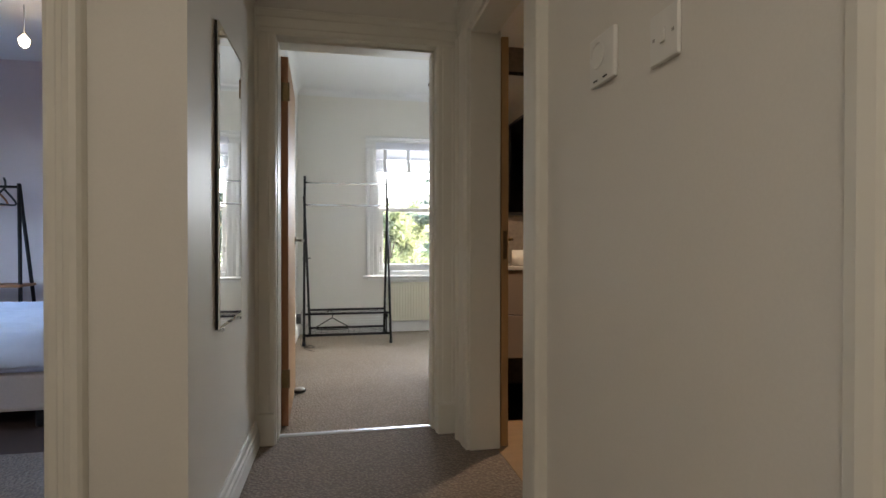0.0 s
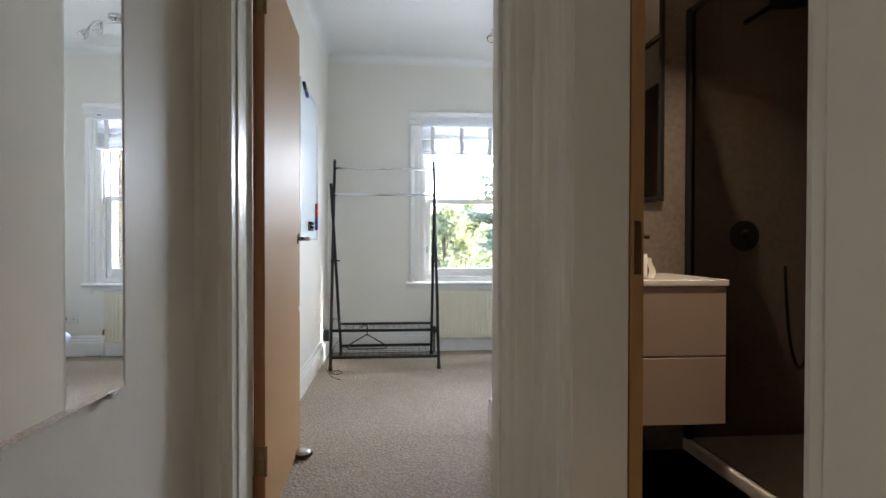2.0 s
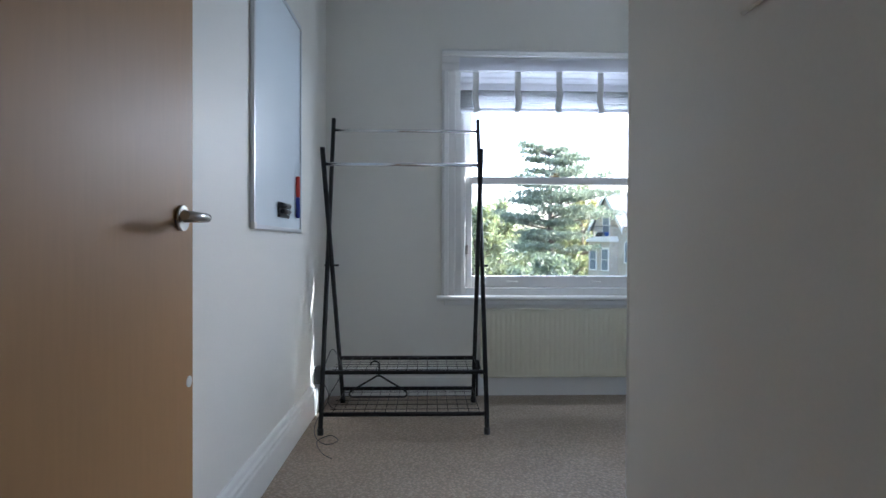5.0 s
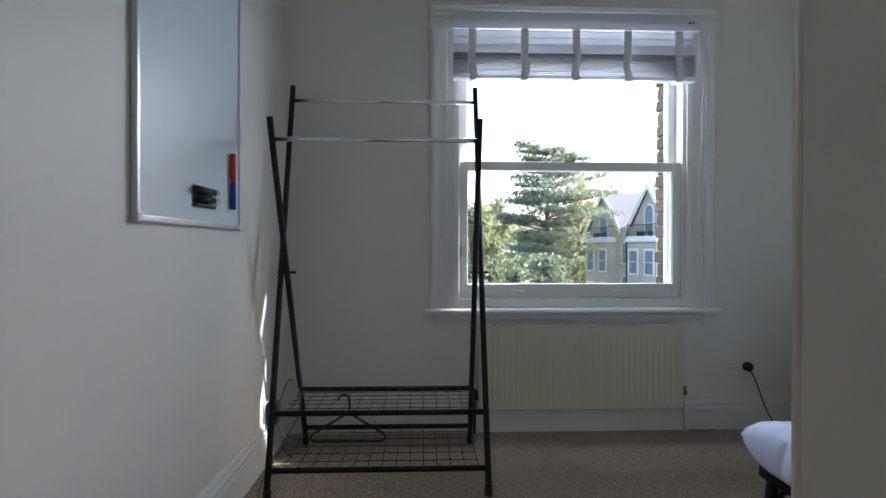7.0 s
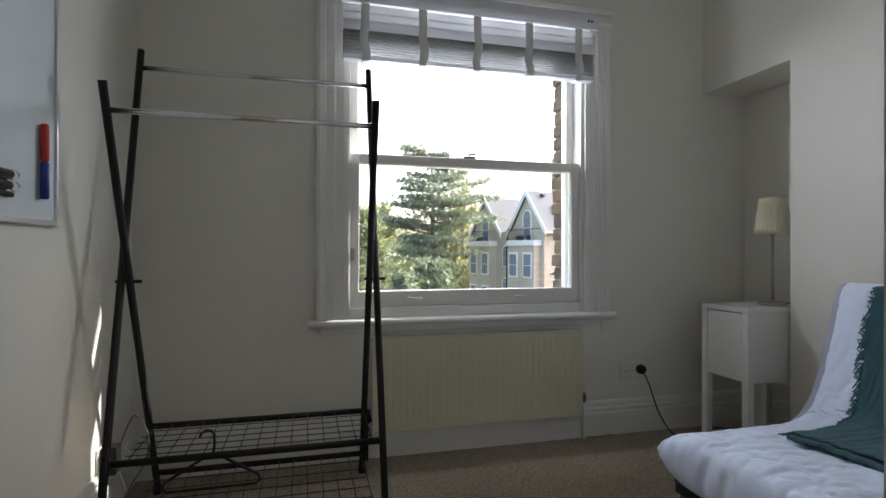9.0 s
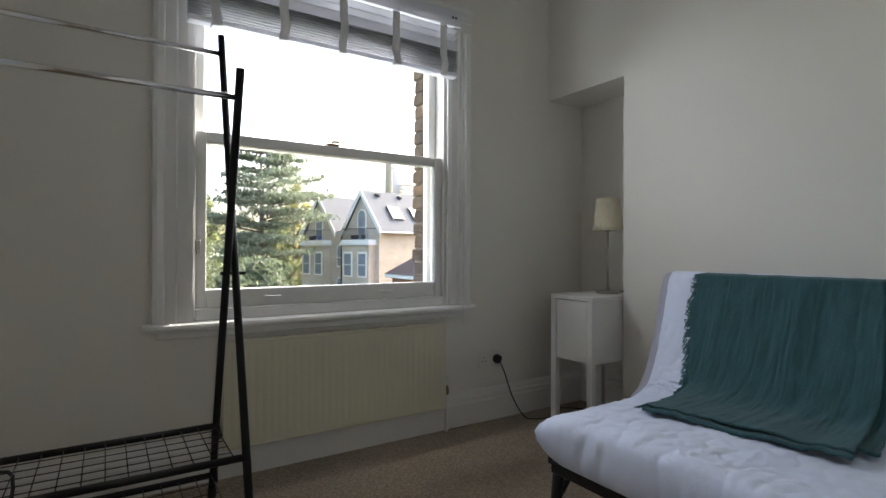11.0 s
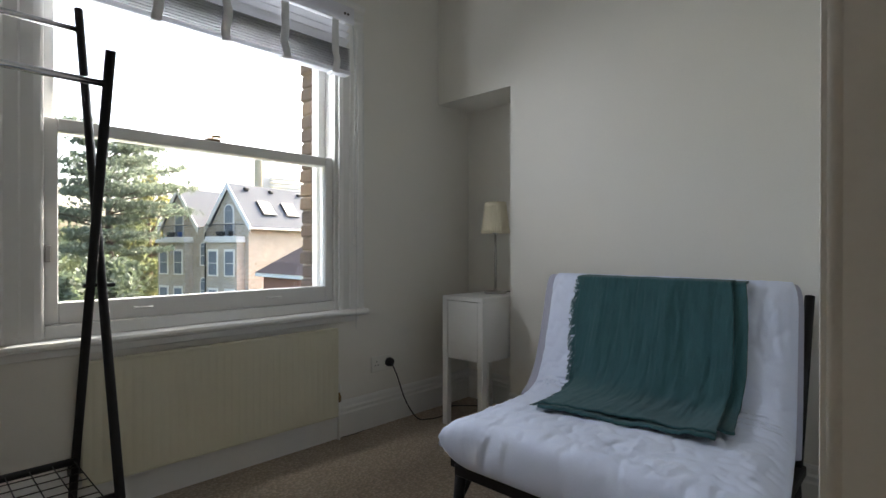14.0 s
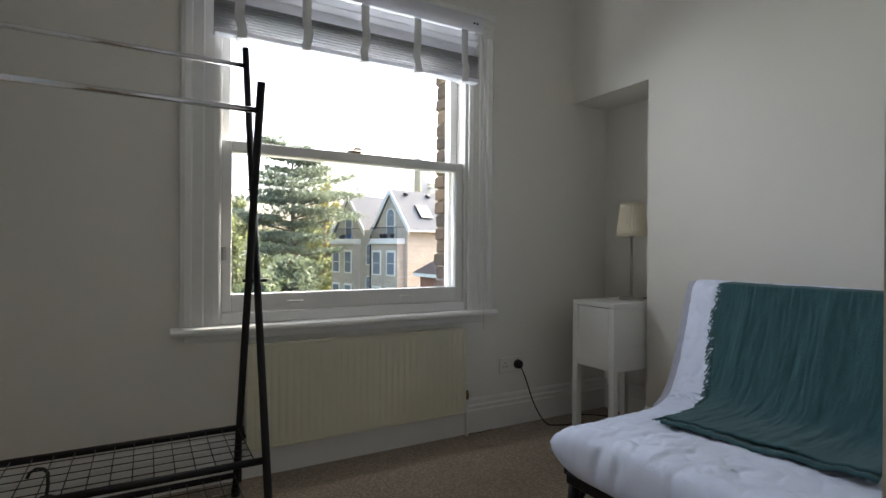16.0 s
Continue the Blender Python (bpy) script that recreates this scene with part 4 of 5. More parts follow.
# line on which the cloth lies: above the cover, bridging the crease
DRAPE = []
for k in range(81):
    p, up = spine_at(k / 80)
    DRAPE.append(p + up * 0.096)
for _ in range(60):
    DRAPE = [DRAPE[0]] + [DRAPE[k] * 0.5 + (DRAPE[k - 1] + DRAPE[k + 1]) * 0.25 for k in range(1, 80)] + [DRAPE[80]]


def drape_at(s):
    f = s * 80
    i = min(int(f), 79)
    d = (DRAPE[min(i + 2, 80)] - DRAPE[max(i - 1, 0)]).normalized()
    return DRAPE[i].lerp(DRAPE[i + 1], f - i), Vector((-d.z, 0, d.x))


def throw_point(u, w, lift=0.0, yoff=0.0):
    """u runs from behind the back down to the seat, w across."""
    s = 1.0 - u * (0.77 - 0.06 * w)
    y = (3.975 - 0.575 * w) - (0.105 - 0.045 * w) * max(0, u - 0.25) ** 1.5 / 0.65 + 0.012 * math.sin(u * 7 + w * 2) + yoff
    p, up = drape_at(max(0.05, min(1, s)))
    q = Vector((y * 12, u * 5, 3))
    h = 0.006 + lift + 0.005 * noise.noise(Vector((y * 30, u * 4, 1))) + 0.003 * noise.noise(Vector((y * 110, u * 9, 5))) + 0.008 * noise.noise(q)
    if u < 0.06:
        h -= 0.12 * ((0.06 - u) / 0.06) ** 1.5
    v = p + up * h
    return Vector((v.x, y, v.z))


tw = B()
grid(tw, 110, 130, lambda u, w: throw_point(u, w))
cl = part("cloth", tw, TEAL, throw)
cl.modifiers.new("thickness", 'SOLIDIFY').thickness = 0.006
tw = B()
grid(tw, 80, 30, lambda u, w: throw_point(u * 0.93, 0.86 + 0.21 * w, -0.012, -0.0))
c2 = part("under_fold", tw, TEAL, throw)
c2.modifiers.new("thickness", 'SOLIDIFY').thickness = 0.008
tw = B()
grid(tw, 6, 90, lambda u, w: throw_point(0.97 + 0.05 * u, w, -0.010 + 0.004 * math.sin(w * 9)))
c3 = part("lower_fold", tw, TEAL, throw)
c3.modifiers.new("thickness", 'SOLIDIFY').thickness = 0.010
fg = B()
rnd = random.Random(4)
for k in range(260):
    u = k / 259
    a = throw_point(u, 0.0, -0.004)
    ln = rnd.uniform(0.028, 0.052)
    b = throw_point(min(1, u + rnd.uniform(-0.01, 0.03)), -ln * 0.5 / 0.66, -0.014)
    c = throw_point(min(1.0, u + rnd.uniform(-0.015, 0.05)), -ln / 0.66, -0.02)
    tube(fg, [a, b, c], [0.0034, 0.003, 0.0016], 4)
tagged(part("fringe", fg, TEAL, throw, "short knotted teal fringe"), kind="stuff")

# ---- ceiling spotlight bar ----
spot = thing("spotlight_bar", (1.28, 4.42, H), "chrome ceiling spotlight bar with four heads, off", "ceiling light")
part("rose", lathe(B(), (1.28, 4.42, H - 0.03), [(0.045, 0), (0.05, 0.006), (0.05, 0.03)], 24), CHROME, spot)
part("bar", tube(B(), smooth([(1.01, 4.29, H - 0.055), (1.14, 4.42, H - 0.05), (1.28, 4.42, H - 0.05), (1.42, 4.42, H - 0.05), (1.55, 4.55, H - 0.055)], 6), 0.008, 10), CHROME, spot)
part("hanger_stem", tube(B(), [(1.28, 4.42, H - 0.032), (1.28, 4.42, H - 0.052)], 0.007, 8), CHROME, spot)
for k, (sx, sy) in enumerate(((1.03, 4.31), (1.18, 4.42), (1.38, 4.42), (1.53, 4.53))):
    d = Vector((-0.35 + 0.2 * k, -0.5, -0.8)).normalized()
    p = Vector((sx, sy, H - 0.06))
    hd = part("spot_head", tube(B(), [p, p + d * 0.03, p + d * 0.05, p + d * 0.10], [0.007, 0.012, 0.026, 0.034], 16), CHROME, spot)
    part("bulb", tube(B(), [p + d * 0.1005, p + d * 0.106], [0.027, 0.024], 14), CERAMIC, hd, "frosted lamp face")

socket("light_switch", (0.775, 2.46, 1.37), (-1, 0, 0), 0.086, "white single light switch by the door", switch=True)
ds = thing("door_stop", (-0.170, 2.735, 0), "round metal floor door stop with a dark rubber ring", "door stop")
part("dome", lathe(B(), (-0.170, 2.735, 0), [(0.035, 0), (0.04, 0.006), (0.038, 0.024), (0.028, 0.032), (0.012, 0.036)], 24), STEEL, ds)
part("rubber_ring", lathe(B(), (-0.170, 2.735, 0.008), [(0.0405, 0), (0.043, 0.003), (0.043, 0.011), (0.0405, 0.014)], 24, cap=False), RUBBER, ds)

# ---- hall ----
mir = thing("wall_mirror", (HX0, 1.16, 0.71), "tall unframed mirror hung on the warm white hall wall", "mirror")
MY0, MY1, MZ0, MZ1 = 0.97, 1.385, 0.71, 1.76
part("backing", box(B(), HX0 + 0.001, MY0 + 0.002, MZ0 + 0.002, HX0 + 0.0105, MY1 - 0.002, MZ1 - 0.002), BLACK_PL, mir, "dark backing edge")
mb = B()
x_ = HX0 + 0.011
outer = [mb.verts.new((x_, y, z)) for y, z in ((MY0, MZ0), (MY1, MZ0), (MY1, MZ1), (MY0, MZ1))]
rim = [mb.verts.new((x_ + 0.002, y, z)) for y, z in ((MY0, MZ0), (MY1, MZ0), (MY1, MZ1), (MY0, MZ1))]
inner = [mb.verts.new((x_ + 0.004, y, z)) for y, z in ((MY0 + 0.014, MZ0 + 0.014), (MY1 - 0.014, MZ0 + 0.014), (MY1 - 0.014, MZ1 - 0.014), (MY0 + 0.014, MZ1 - 0.014))]
mb.faces.new(inner)
mb.faces.new(outer[::-1])
for k in range(4):
    mb.faces.new((outer[k], outer[(k + 1) % 4], rim[(k + 1) % 4], rim[k]))
    mb.faces.new((rim[k], rim[(k + 1) % 4], inner[(k + 1) % 4], inner[k]))
part("glass", mb, MIRROR, mir)
for yy in (MY0 + 0.05, MY1 - 0.05):
    part("clip", box(B(), HX0 + 0.001, yy - 0.012, MZ0 - 0.012, HX0 + 0.02, yy + 0.012, MZ0 - 0.0005, 0.002), CHROME, mir)
bell = thing("door_chime", (HX1, 0.23, 1.435), "white square door chime box with a round grille", "door chime")
part("box", box(B(), HX1 - 0.013, 0.172, 1.38, HX1 - 0.0005, 0.288, 1.497, 0.006, 2), PLASTIC, bell)
part("round_grille", tube(B(), [(HX1 - 0.0135, 0.245 + 0.03 * math.cos(a), 1.45 + 0.03 * math.sin(a)) for a in [2 * math.pi * k / 28 for k in range(29)]], 0.0022, 6), PLASTIC, bell)
for yy in (0.255, 0.21):
    part("slot", box(B(), HX1 - 0.0145, yy - 0.009, 1.39, HX1 - 0.0131, yy + 0.009, 1.393), BLACK_PL, bell, "thin dark slot")
socket("hall_switch", (HX1, -0.005, 1.40), (-1, 0, 0), 0.09, "white hall light switch plate", switch=True, h=0.1)

# ---- bathroom ----
van = thing("vanity_unit", (1.27, 2.44, 0.29), "wall-hung mushroom-coloured vanity with two drawers", "vanity")
VX0, VX1, VY = 0.96, 1.58, 2.20
part("carcass", box(B(), VX0, VY + 0.02, 0.29, VX1, 2.678, 0.842, 0.002), VANITY, van)
part("drawer", box(B(), VX0 + 0.002, VY, 0.292, VX1 - 0.002, VY + 0.0195, 0.56, 0.003), VANITY, van)
part("drawer", box(B(), VX0 + 0.002, VY, 0.565, VX1 - 0.002, VY + 0.0195, 0.838, 0.003), VANITY, van)
part("basin_top", box(B(), VX0 - 0.005, VY - 0.006, 0.8425, VX1 + 0.005, 2.678, 0.868, 0.004, 2), CERAMIC, van, "white ceramic basin top")
roll = thing("toilet_roll", (1.20, 2.33, 0.868), "half-used white toilet roll standing on the vanity", "toilet roll")
part("roll", lathe(B(), (1.24, 2.30, 0.868), [(0.02, 0), (0.05, 0.0), (0.052, 0.004), (0.052, 0.098), (0.05, 0.10), (0.02, 0.10), (0.02, 0.0)], 24, cap=False), PAPER, roll)
tis = B()
grid(tis, 6, 6, lambda u, w: Vector((1.292 + 0.03 * u + 0.01 * math.sin(w * 5), 2.29 + 0.02 * math.sin(u * 3), 0.869 + 0.10 * w - 0.02 * u * w)))
part("loose_sheet", tis, PAPER, roll)
cabm = thing("bathroom_mirror", (1.25, 2.66, 1.22), "black-framed rectangular bathroom mirror", "mirror")
part("glass", box(B(), 0.96, 2.662, 1.235, 1.535, 2.668, 2.215), MIRROR, cabm)
for b in ((0.94, 2.65, 1.215, 1.555, 2.6785, 1.2345), (0.94, 2.65, 2.2155, 1.555, 2.6785, 2.235), (0.94, 2.65, 1.235, 0.9595, 2.6785, 2.215), (1.5355, 2.65, 1.235, 1.555, 2.6785, 2.215)):
    part("frame", box(B(), *b, 0.002), BLACK, cabm)
scr = thing("shower_screen", (1.66, 2.2, 0), "black-framed glass shower screen", "shower screen")
SX = 1.69
part("wall_profile", box(B(), SX - 0.015, 2.64, 0.06, SX + 0.015, 2.678, 2.15, 0.002), BLACK, scr)
part("post", box(B(), SX - 0.018, 1.40, 0.06, SX + 0.018, 1.44, 2.15, 0.003), BLACK, scr)
part("top_rail", box(B(), SX - 0.012, 1.4405, 2.125, SX + 0.012, 2.6395, 2.15, 0.002), BLACK, scr)
part("glass", box(B(), SX - 0.003, 1.4405, 0.065, SX + 0.003, 2.6395, 2.1245), SMOKE, scr)
solid("shower_tray", box(B(), SX - 0.02, 0.9, 0.0, 2.548, 2.678, 0.058, 0.01, 2), CERAMIC, "low cream shower tray", "shower tray", base=(2.1, 1.8, 0))
shv = thing("shower_mixer", (1.98, 2.66, 1.05), "black round concealed shower valve", "shower mixer")
part("plate", tube(B(), [(1.98, 2.678, 1.05), (1.98, 2.665, 1.05)], 0.075, 28), BLACK, shv)
part("knob", tube(B(), [(1.98, 2.664, 1.05), (1.98, 2.62, 1.05)], 0.028, 20), BLACK, shv)
shh = thing("hand_shower", (2.30, 2.64, 1.0), "black hand shower on a rail with a hose", "hand shower")
part("bracket", tube(B(), [(2.32, 2.677, 1.06), (2.32, 2.62, 1.06)], 0.016, 14), BLACK, shh)
part("handset", tube(B(), [(2.32, 2.61, 0.97), (2.32, 2.61, 1.18)], [0.012, 0.014], 12), BLACK, shh)
part("hose", tube(B(), smooth([(2.32, 2.61, 0.97), (2.31, 2.60, 0.7), (2.25, 2.60, 0.45), (2.22, 2.62, 0.42), (2.20, 2.65, 0.6), (2.2, 2.675, 0.9)], 6), 0.007, 8), BLACK, shh)
part("rain_arm", tube(B(), [(1.98, 2.677, 2.1), (1.98, 2.35, 2.1), (1.98, 2.33, 2.07)], 0.011, 10), BLACK, shh)
part("rain_head", tube(B(), [(1.98, 2.33, 2.07), (1.98, 2.33, 2.06)], 0.11, 28), BLACK, shh)
dl = thing("downlight", (1.35, 1.9, 2.415), "small recessed bathroom downlight, lit", "ceiling light")
glow = bpy.data.materials.new("warm_lamp_glow")
glow.use_nodes = True
glow.node_tree.nodes["Principled BSDF"].inputs["Emission Color"].default_value = (1, 0.75, 0.45, 1)
glow.node_tree.nodes["Principled BSDF"].inputs["Emission Strength"].default_value = 1.2
part("ring", lathe(B(), (1.35, 1.9, 2.41), [(0.032, 0.0), (0.042, 0.0), (0.044, 0.009), (0.032, 0.009)], 20, cap=False), CHROME, dl)
part("lens", lathe(B(), (1.35, 1.9, 2.412), [(0.031, 0), (0.031, 0.004)], 20), glow, dl)

# ---- second bedroom ----
bed = thing("bed", (-2.2, 3.2, 0), "double bed with a white duvet and pale divan base", "bed")
part("divan_base", box(B(), -2.95, 2.27, 0.10, -1.45, 4.15, 0.30, 0.02, 2), material("pale_divan_fabric", (0.66, 0.58, 0.52), 0.9, bump=0.2), bed)
def duvet_pt(u, w):
    x, y = -3.0 + 1.60 * u, 2.22 + 1.95 * w
    e = min(u, 1 - u, w, 1 - w)
    drop = 0.0 if e > 0.06 else (0.06 - e) / 0.06
    return Vector((x, y, 0.52 - 0.16 * drop ** 2 + 0.025 * noise.noise(Vector((x * 4, y * 4, 0))) + 0.01 * noise.noise(Vector((x * 13, y * 13, 2)))))
du = B()
grid(du, 50, 60, duvet_pt)
dv = part("duvet", du, COTTON, bed, "white rumpled duvet")
dv.modifiers.new("thickness", 'SOLIDIFY').thickness = 0.06
part("mattress", box(B(), -2.93, 2.29, 0.302, -1.47, 4.13, 0.46, 0.04, 3), COTTON, bed)
for lx in (-2.88, -1.52):
    for ly in (2.34, 4.08):
        part("castor", lathe(B(), (lx, ly, 0), [(0.02, 0), (0.025, 0.01), (0.025, 0.08), (0.015, 0.101)], 12), BLACK_PL, bed)
r2 = thing("coat_rack", (-2.85, 4.45, 0), "dark metal coat rack in the second bedroom", "coat rack")
for k, (rx_, lean) in enumerate(((-2.72, 0.06), (-3.42, -0.06))):
    part("leg", tube(B(), [(rx_ + lean, 4.30, 0), (rx_ - lean * 0.5, 4.45, 1.55)], 0.016, 10), BLACK, r2)
    part("leg", tube(B(), [(rx_ + lean, 4.6, 0), (rx_ - lean * 0.5, 4.45, 1.55)], 0.016, 10), BLACK, r2)
part("rail", tube(B(), [(-2.75, 4.45, 1.52), (-3.39, 4.45, 1.52)], 0.012, 10), BLACK, r2)
part("shelf", box(B(), -3.47, 4.32, 0.62, -2.68, 4.58, 0.645, 0.003), EDGE, r2)
for k in range(4):
    hx = -2.87 - 0.07 * k
    part("hanger", tube(B(), smooth([(hx, 4.45, 1.60), (hx, 4.47, 1.56), (hx, 4.45, 1.50), (hx, 4.27, 1.38), (hx, 4.45, 1.36), (hx, 4.63, 1.38), (hx, 4.45, 1.50)], 4), 0.009, 8), EDGE if k % 2 else BLACK_PL, r2)
pend = thing("pendant_light", (-2.15, 3.4, H), "small crystal pendant lamp in the second bedroom, lit", "ceiling light")
part("cord", tube(B(), [(-2.15, 3.4, H), (-2.15, 3.4, 2.52)], 0.004, 6), CABLE_W, pend)
part("lamp_glass", lathe(B(), (-2.15, 3.4, 2.43), [(0.01, 0), (0.03, 0.02), (0.035, 0.06), (0.012, 0.09)], 14), glow, pend, "glowing lamp glass")

# ---- outside ----
GZ = -8.5
GRASS = material("far_lawn_and_tarmac", (0.07, 0.09, 0.04), 0.95, vary=0.4, scale=0.05, grain=2, bump=0.0)
gb = B()
box(gb, -900, 6.0, GZ - 1, 900, 2500, GZ)
solid("ground", gb, GRASS, "garden ground below the window", "ground", kind="structure")
BRICK_FAR = material("sandy_stock_brick", (0.42, 0.30, 0.19), 0.9, vary=0.25, scale=0.9, grain=6, bump=0.0)


def brick_texture(m, c1, c2, mortar, scale):
    n, l = m.node_tree.nodes, m.node_tree.links
    br, co = n.new("ShaderNodeTexBrick"), n.new("ShaderNodeTexCoord")
    sep, com, addn = n.new("ShaderNodeSeparateXYZ"), n.new("ShaderNodeCombineXYZ"), n.new("ShaderNodeMath")
    l.new(co.outputs["Object"], sep.inputs[0])
    l.new(sep.outputs[0], addn.inputs[0])
    l.new(sep.outputs[1], addn.inputs[1])
    l.new(addn.outputs[0], com.inputs[0])
    l.new(sep.outputs[2], com.inputs[1])
    l.new(com.outputs[0], br.inputs["Vector"])
    br.inputs["Color1"].default_value, br.inputs["Color2"].default_value, br.inputs["Mortar"].default_value = (*c1, 1), (*c2, 1), (*mortar, 1)
    br.inputs["Scale"].default_value = scale
    br.inputs["Brick Width"].default_value, br.inputs["Row Height"].default_value, br.inputs["Mortar Size"].default_value = 0.225, 0.075, 0.01
    mul = [k for k in n if k.bl_idname == "ShaderNodeMix"][0]
    l.new(br.outputs["Color"], mul.inputs[6])


brick_texture(BRICK_FAR, (0.60, 0.49, 0.35), (0.44, 0.34, 0.22), (0.60, 0.54, 0.46), 1.0)
SLATE = material("blue_grey_roof_slate", (0.10, 0.105, 0.112), 0.9, vary=0.15, scale=1.5, grain=8, bump=0.0)
STONE = material("white_painted_stone", (0.84, 0.79, 0.70), 0.7, vary=0.06, scale=1, bump=0.0)
# pane base lightened to stand in for reflected sky
PANE = material("far_window_pane", (0.24, 0.26, 0.28), 0.08, vary=0.3, scale=0.6, bump=0.0)
TILE_RED = material("brown_red_roof_tile", (0.045, 0.029, 0.025), 0.9, vary=0.3, scale=2, grain=10, bump=0.0)
CONC = material("far_concrete", (0.55, 0.55, 0.55), 0.8, vary=0.1, scale=0.2, bump=0.0)
BLUEPOT = material("blue_glazed_pot", (0.03, 0.12, 0.45), 0.3, bump=0.0)

ux, uy = Vector((0.963, 0.27, 0)), Vector((-0.27, 0.963, 0))
HM = Matrix(((ux.x, uy.x, 0, 20.2), (ux.y, uy.y, 0, 44.0), (0, 0, 1, 0), (0, 0, 0, 1)))
house = new("apartment_house")
house.matrix_world = HM
ORIGIN[house.name] = Vector((0, 0, 0))
tagged(house, "sandy brick apartment house with twin gables and slate roofs", "house")
DEPTH = 15.0
wl = B()
box(wl, 0, 0, GZ, DEPTH, 11.1, 2.75)
part("wall", wl, BRICK_FAR, house)
for g, (y0, y1, apex) in enumerate(((-0.1, 4.7, 6.25), (6.4, 11.2, 6.15))):
    ym = (y0 + y1) / 2
    gw = B()
    extrude(gw, [(y0 + 0.1, 2.74), (y1 - 0.1, 2.74), (ym, apex - 0.15)], (0.01, 0, 0), (0.3, 0, 0), (0, 1, 0), (0, 0, 1))
    part("gable_wall", gw, BRICK_FAR, house)
    rf = B()
    for a, b in (((y0 - 0.35, 2.55), (ym, apex)), ((y1 + 0.35, 2.55), (ym, apex))):
        vs = [rf.verts.new((x, p[0], p[1] + dz)) for dz in (0, 0.14) for x, p in ((-0.2, a), (DEPTH, a), (DEPTH, b), (-0.2, b))]
        for q in ((0, 1, 2, 3), (7, 6, 5, 4), (0, 4, 5, 1), (1, 5, 6, 2), (2, 6, 7, 3), (3, 7, 4, 0)):
            rf.faces.new([vs[i] for i in q])
    roof = part("roof", rf, SLATE, house, "blue-grey slate roof")
    bb = B()
    for a, b in (((y0 - 0.38, 2.45), (ym, apex - 0.05)), ((y1 + 0.38, 2.45), (ym, apex - 0.05))):
        d = Vector((0, b[0] - a[0], b[1] - a[1])).normalized()
        for q0, q1, r_ in (((-0.25, a[0], a[1]), (-0.25, b[0], b[1]), 0.14),):
            extrude(bb, [(-0.04, -0.3), (0.04, -0.3), (0.04, 0.28), (-0.04, 0.28)], q0, q1, (1, 0, 0), (0, 0, 1))
    part("barge_board", bb, STONE, house, "white barge boards")
    part("finial", tube(B(), [(-0.25, ym, apex), (-0.25, ym, apex + 0.7)], [0.07, 0.02], 8), STONE, house)
    # bay with balcony
    b0, b1 = ym - 1.85, ym + 1.85
    part("bay", box(B(), -0.8, b0, GZ, -0.002, b1, 1.35), BRICK_FAR, house)
    part("cornice", box(box(B(), -1.0, b0 - 0.15, 1.352, -0.002, b1 + 0.15, 1.62, 0.03), -0.9, b0 - 0.08, 1.625, -0.002, b1 + 0.08, 1.86, 0.03), STONE, house)
    rl = B()
    tube(rl, [(-0.05, b0, 2.85), (-0.9, b0, 2.85), (-0.9, b1, 2.85), (-0.05, b1, 2.85)], 0.03, 6)
    for k in range(27):
        tube(rl, [(-0.9, b0 + k * 3.7 / 26, 1.86), (-0.9, b0 + k * 3.7 / 26, 2.85)], 0.014, 4)
    part("railing", rl, BLACK, house, "thin dark balcony railing")
    for k in range(3):
        py_ = ym + (-0.9, 0.1, 0.6)[k]
        part("flower_pot", lathe(B(), (-0.6, py_, 1.862), [(0.15, 0), (0.22, 0.4), (0.18, 0.42)], 10), BLUEPOT if (k == 0 and g == 1) else BLACK_PL, house)
    def win(x, yc, z0, z1, w, arched=False, ob=house):
        fr_ = part("window", box(B(), x - 0.06, yc - w / 2 - 0.14, z0 - 0.12, x + 0.02, yc + w / 2 + 0.14, z1 + (0 if arched else 0.2)), STONE, ob, "white-framed sash window")
        part("pane", box(B(), x - 0.075, yc - w / 2, z0, x - 0.061, yc + w / 2, (z0 + z1) / 2 - 0.03), PANE, fr_)
        part("pane", box(B(), x - 0.075, yc - w / 2, (z0 + z1) / 2 + 0.03, x - 0.061, yc + w / 2, z1), PANE, fr_)
        if arched:
            a_ = B()
            extrude(a_, [(math.cos(t) * (w / 2 + 0.14), math.sin(t) * (w / 2 + 0.14)) for t in [math.pi * k / 10 for k in range(11)]], (x - 0.06, yc, z1), (x + 0.02, yc, z1), (0, 1, 0), (0, 0, 1))
            part("arch", a_, STONE, fr_)
            a_ = B()
            extrude(a_, [(math.cos(t) * w / 2, math.sin(t) * w / 2) for t in [math.pi * k / 10 for k in range(11)]], (x - 0.075, yc, z1 + 0.03), (x - 0.061, yc, z1 + 0.03), (0, 1, 0), (0, 0, 1))
            part("arch_pane", a_, PANE, fr_)
        return fr_
    win(0.0, ym, 1.95, 4.0, 0.95, True)
    for z0 in (-1.35, -4.6, -7.8):
        for dy in (-1.0, 1.0):
            win(-0.8, ym + dy, z0, z0 + 1.95, 0.95)
for z0 in (-0.55, -3.6):
    win(0.0, 5.55, z0, z0 + 1.55, 0.55, True)
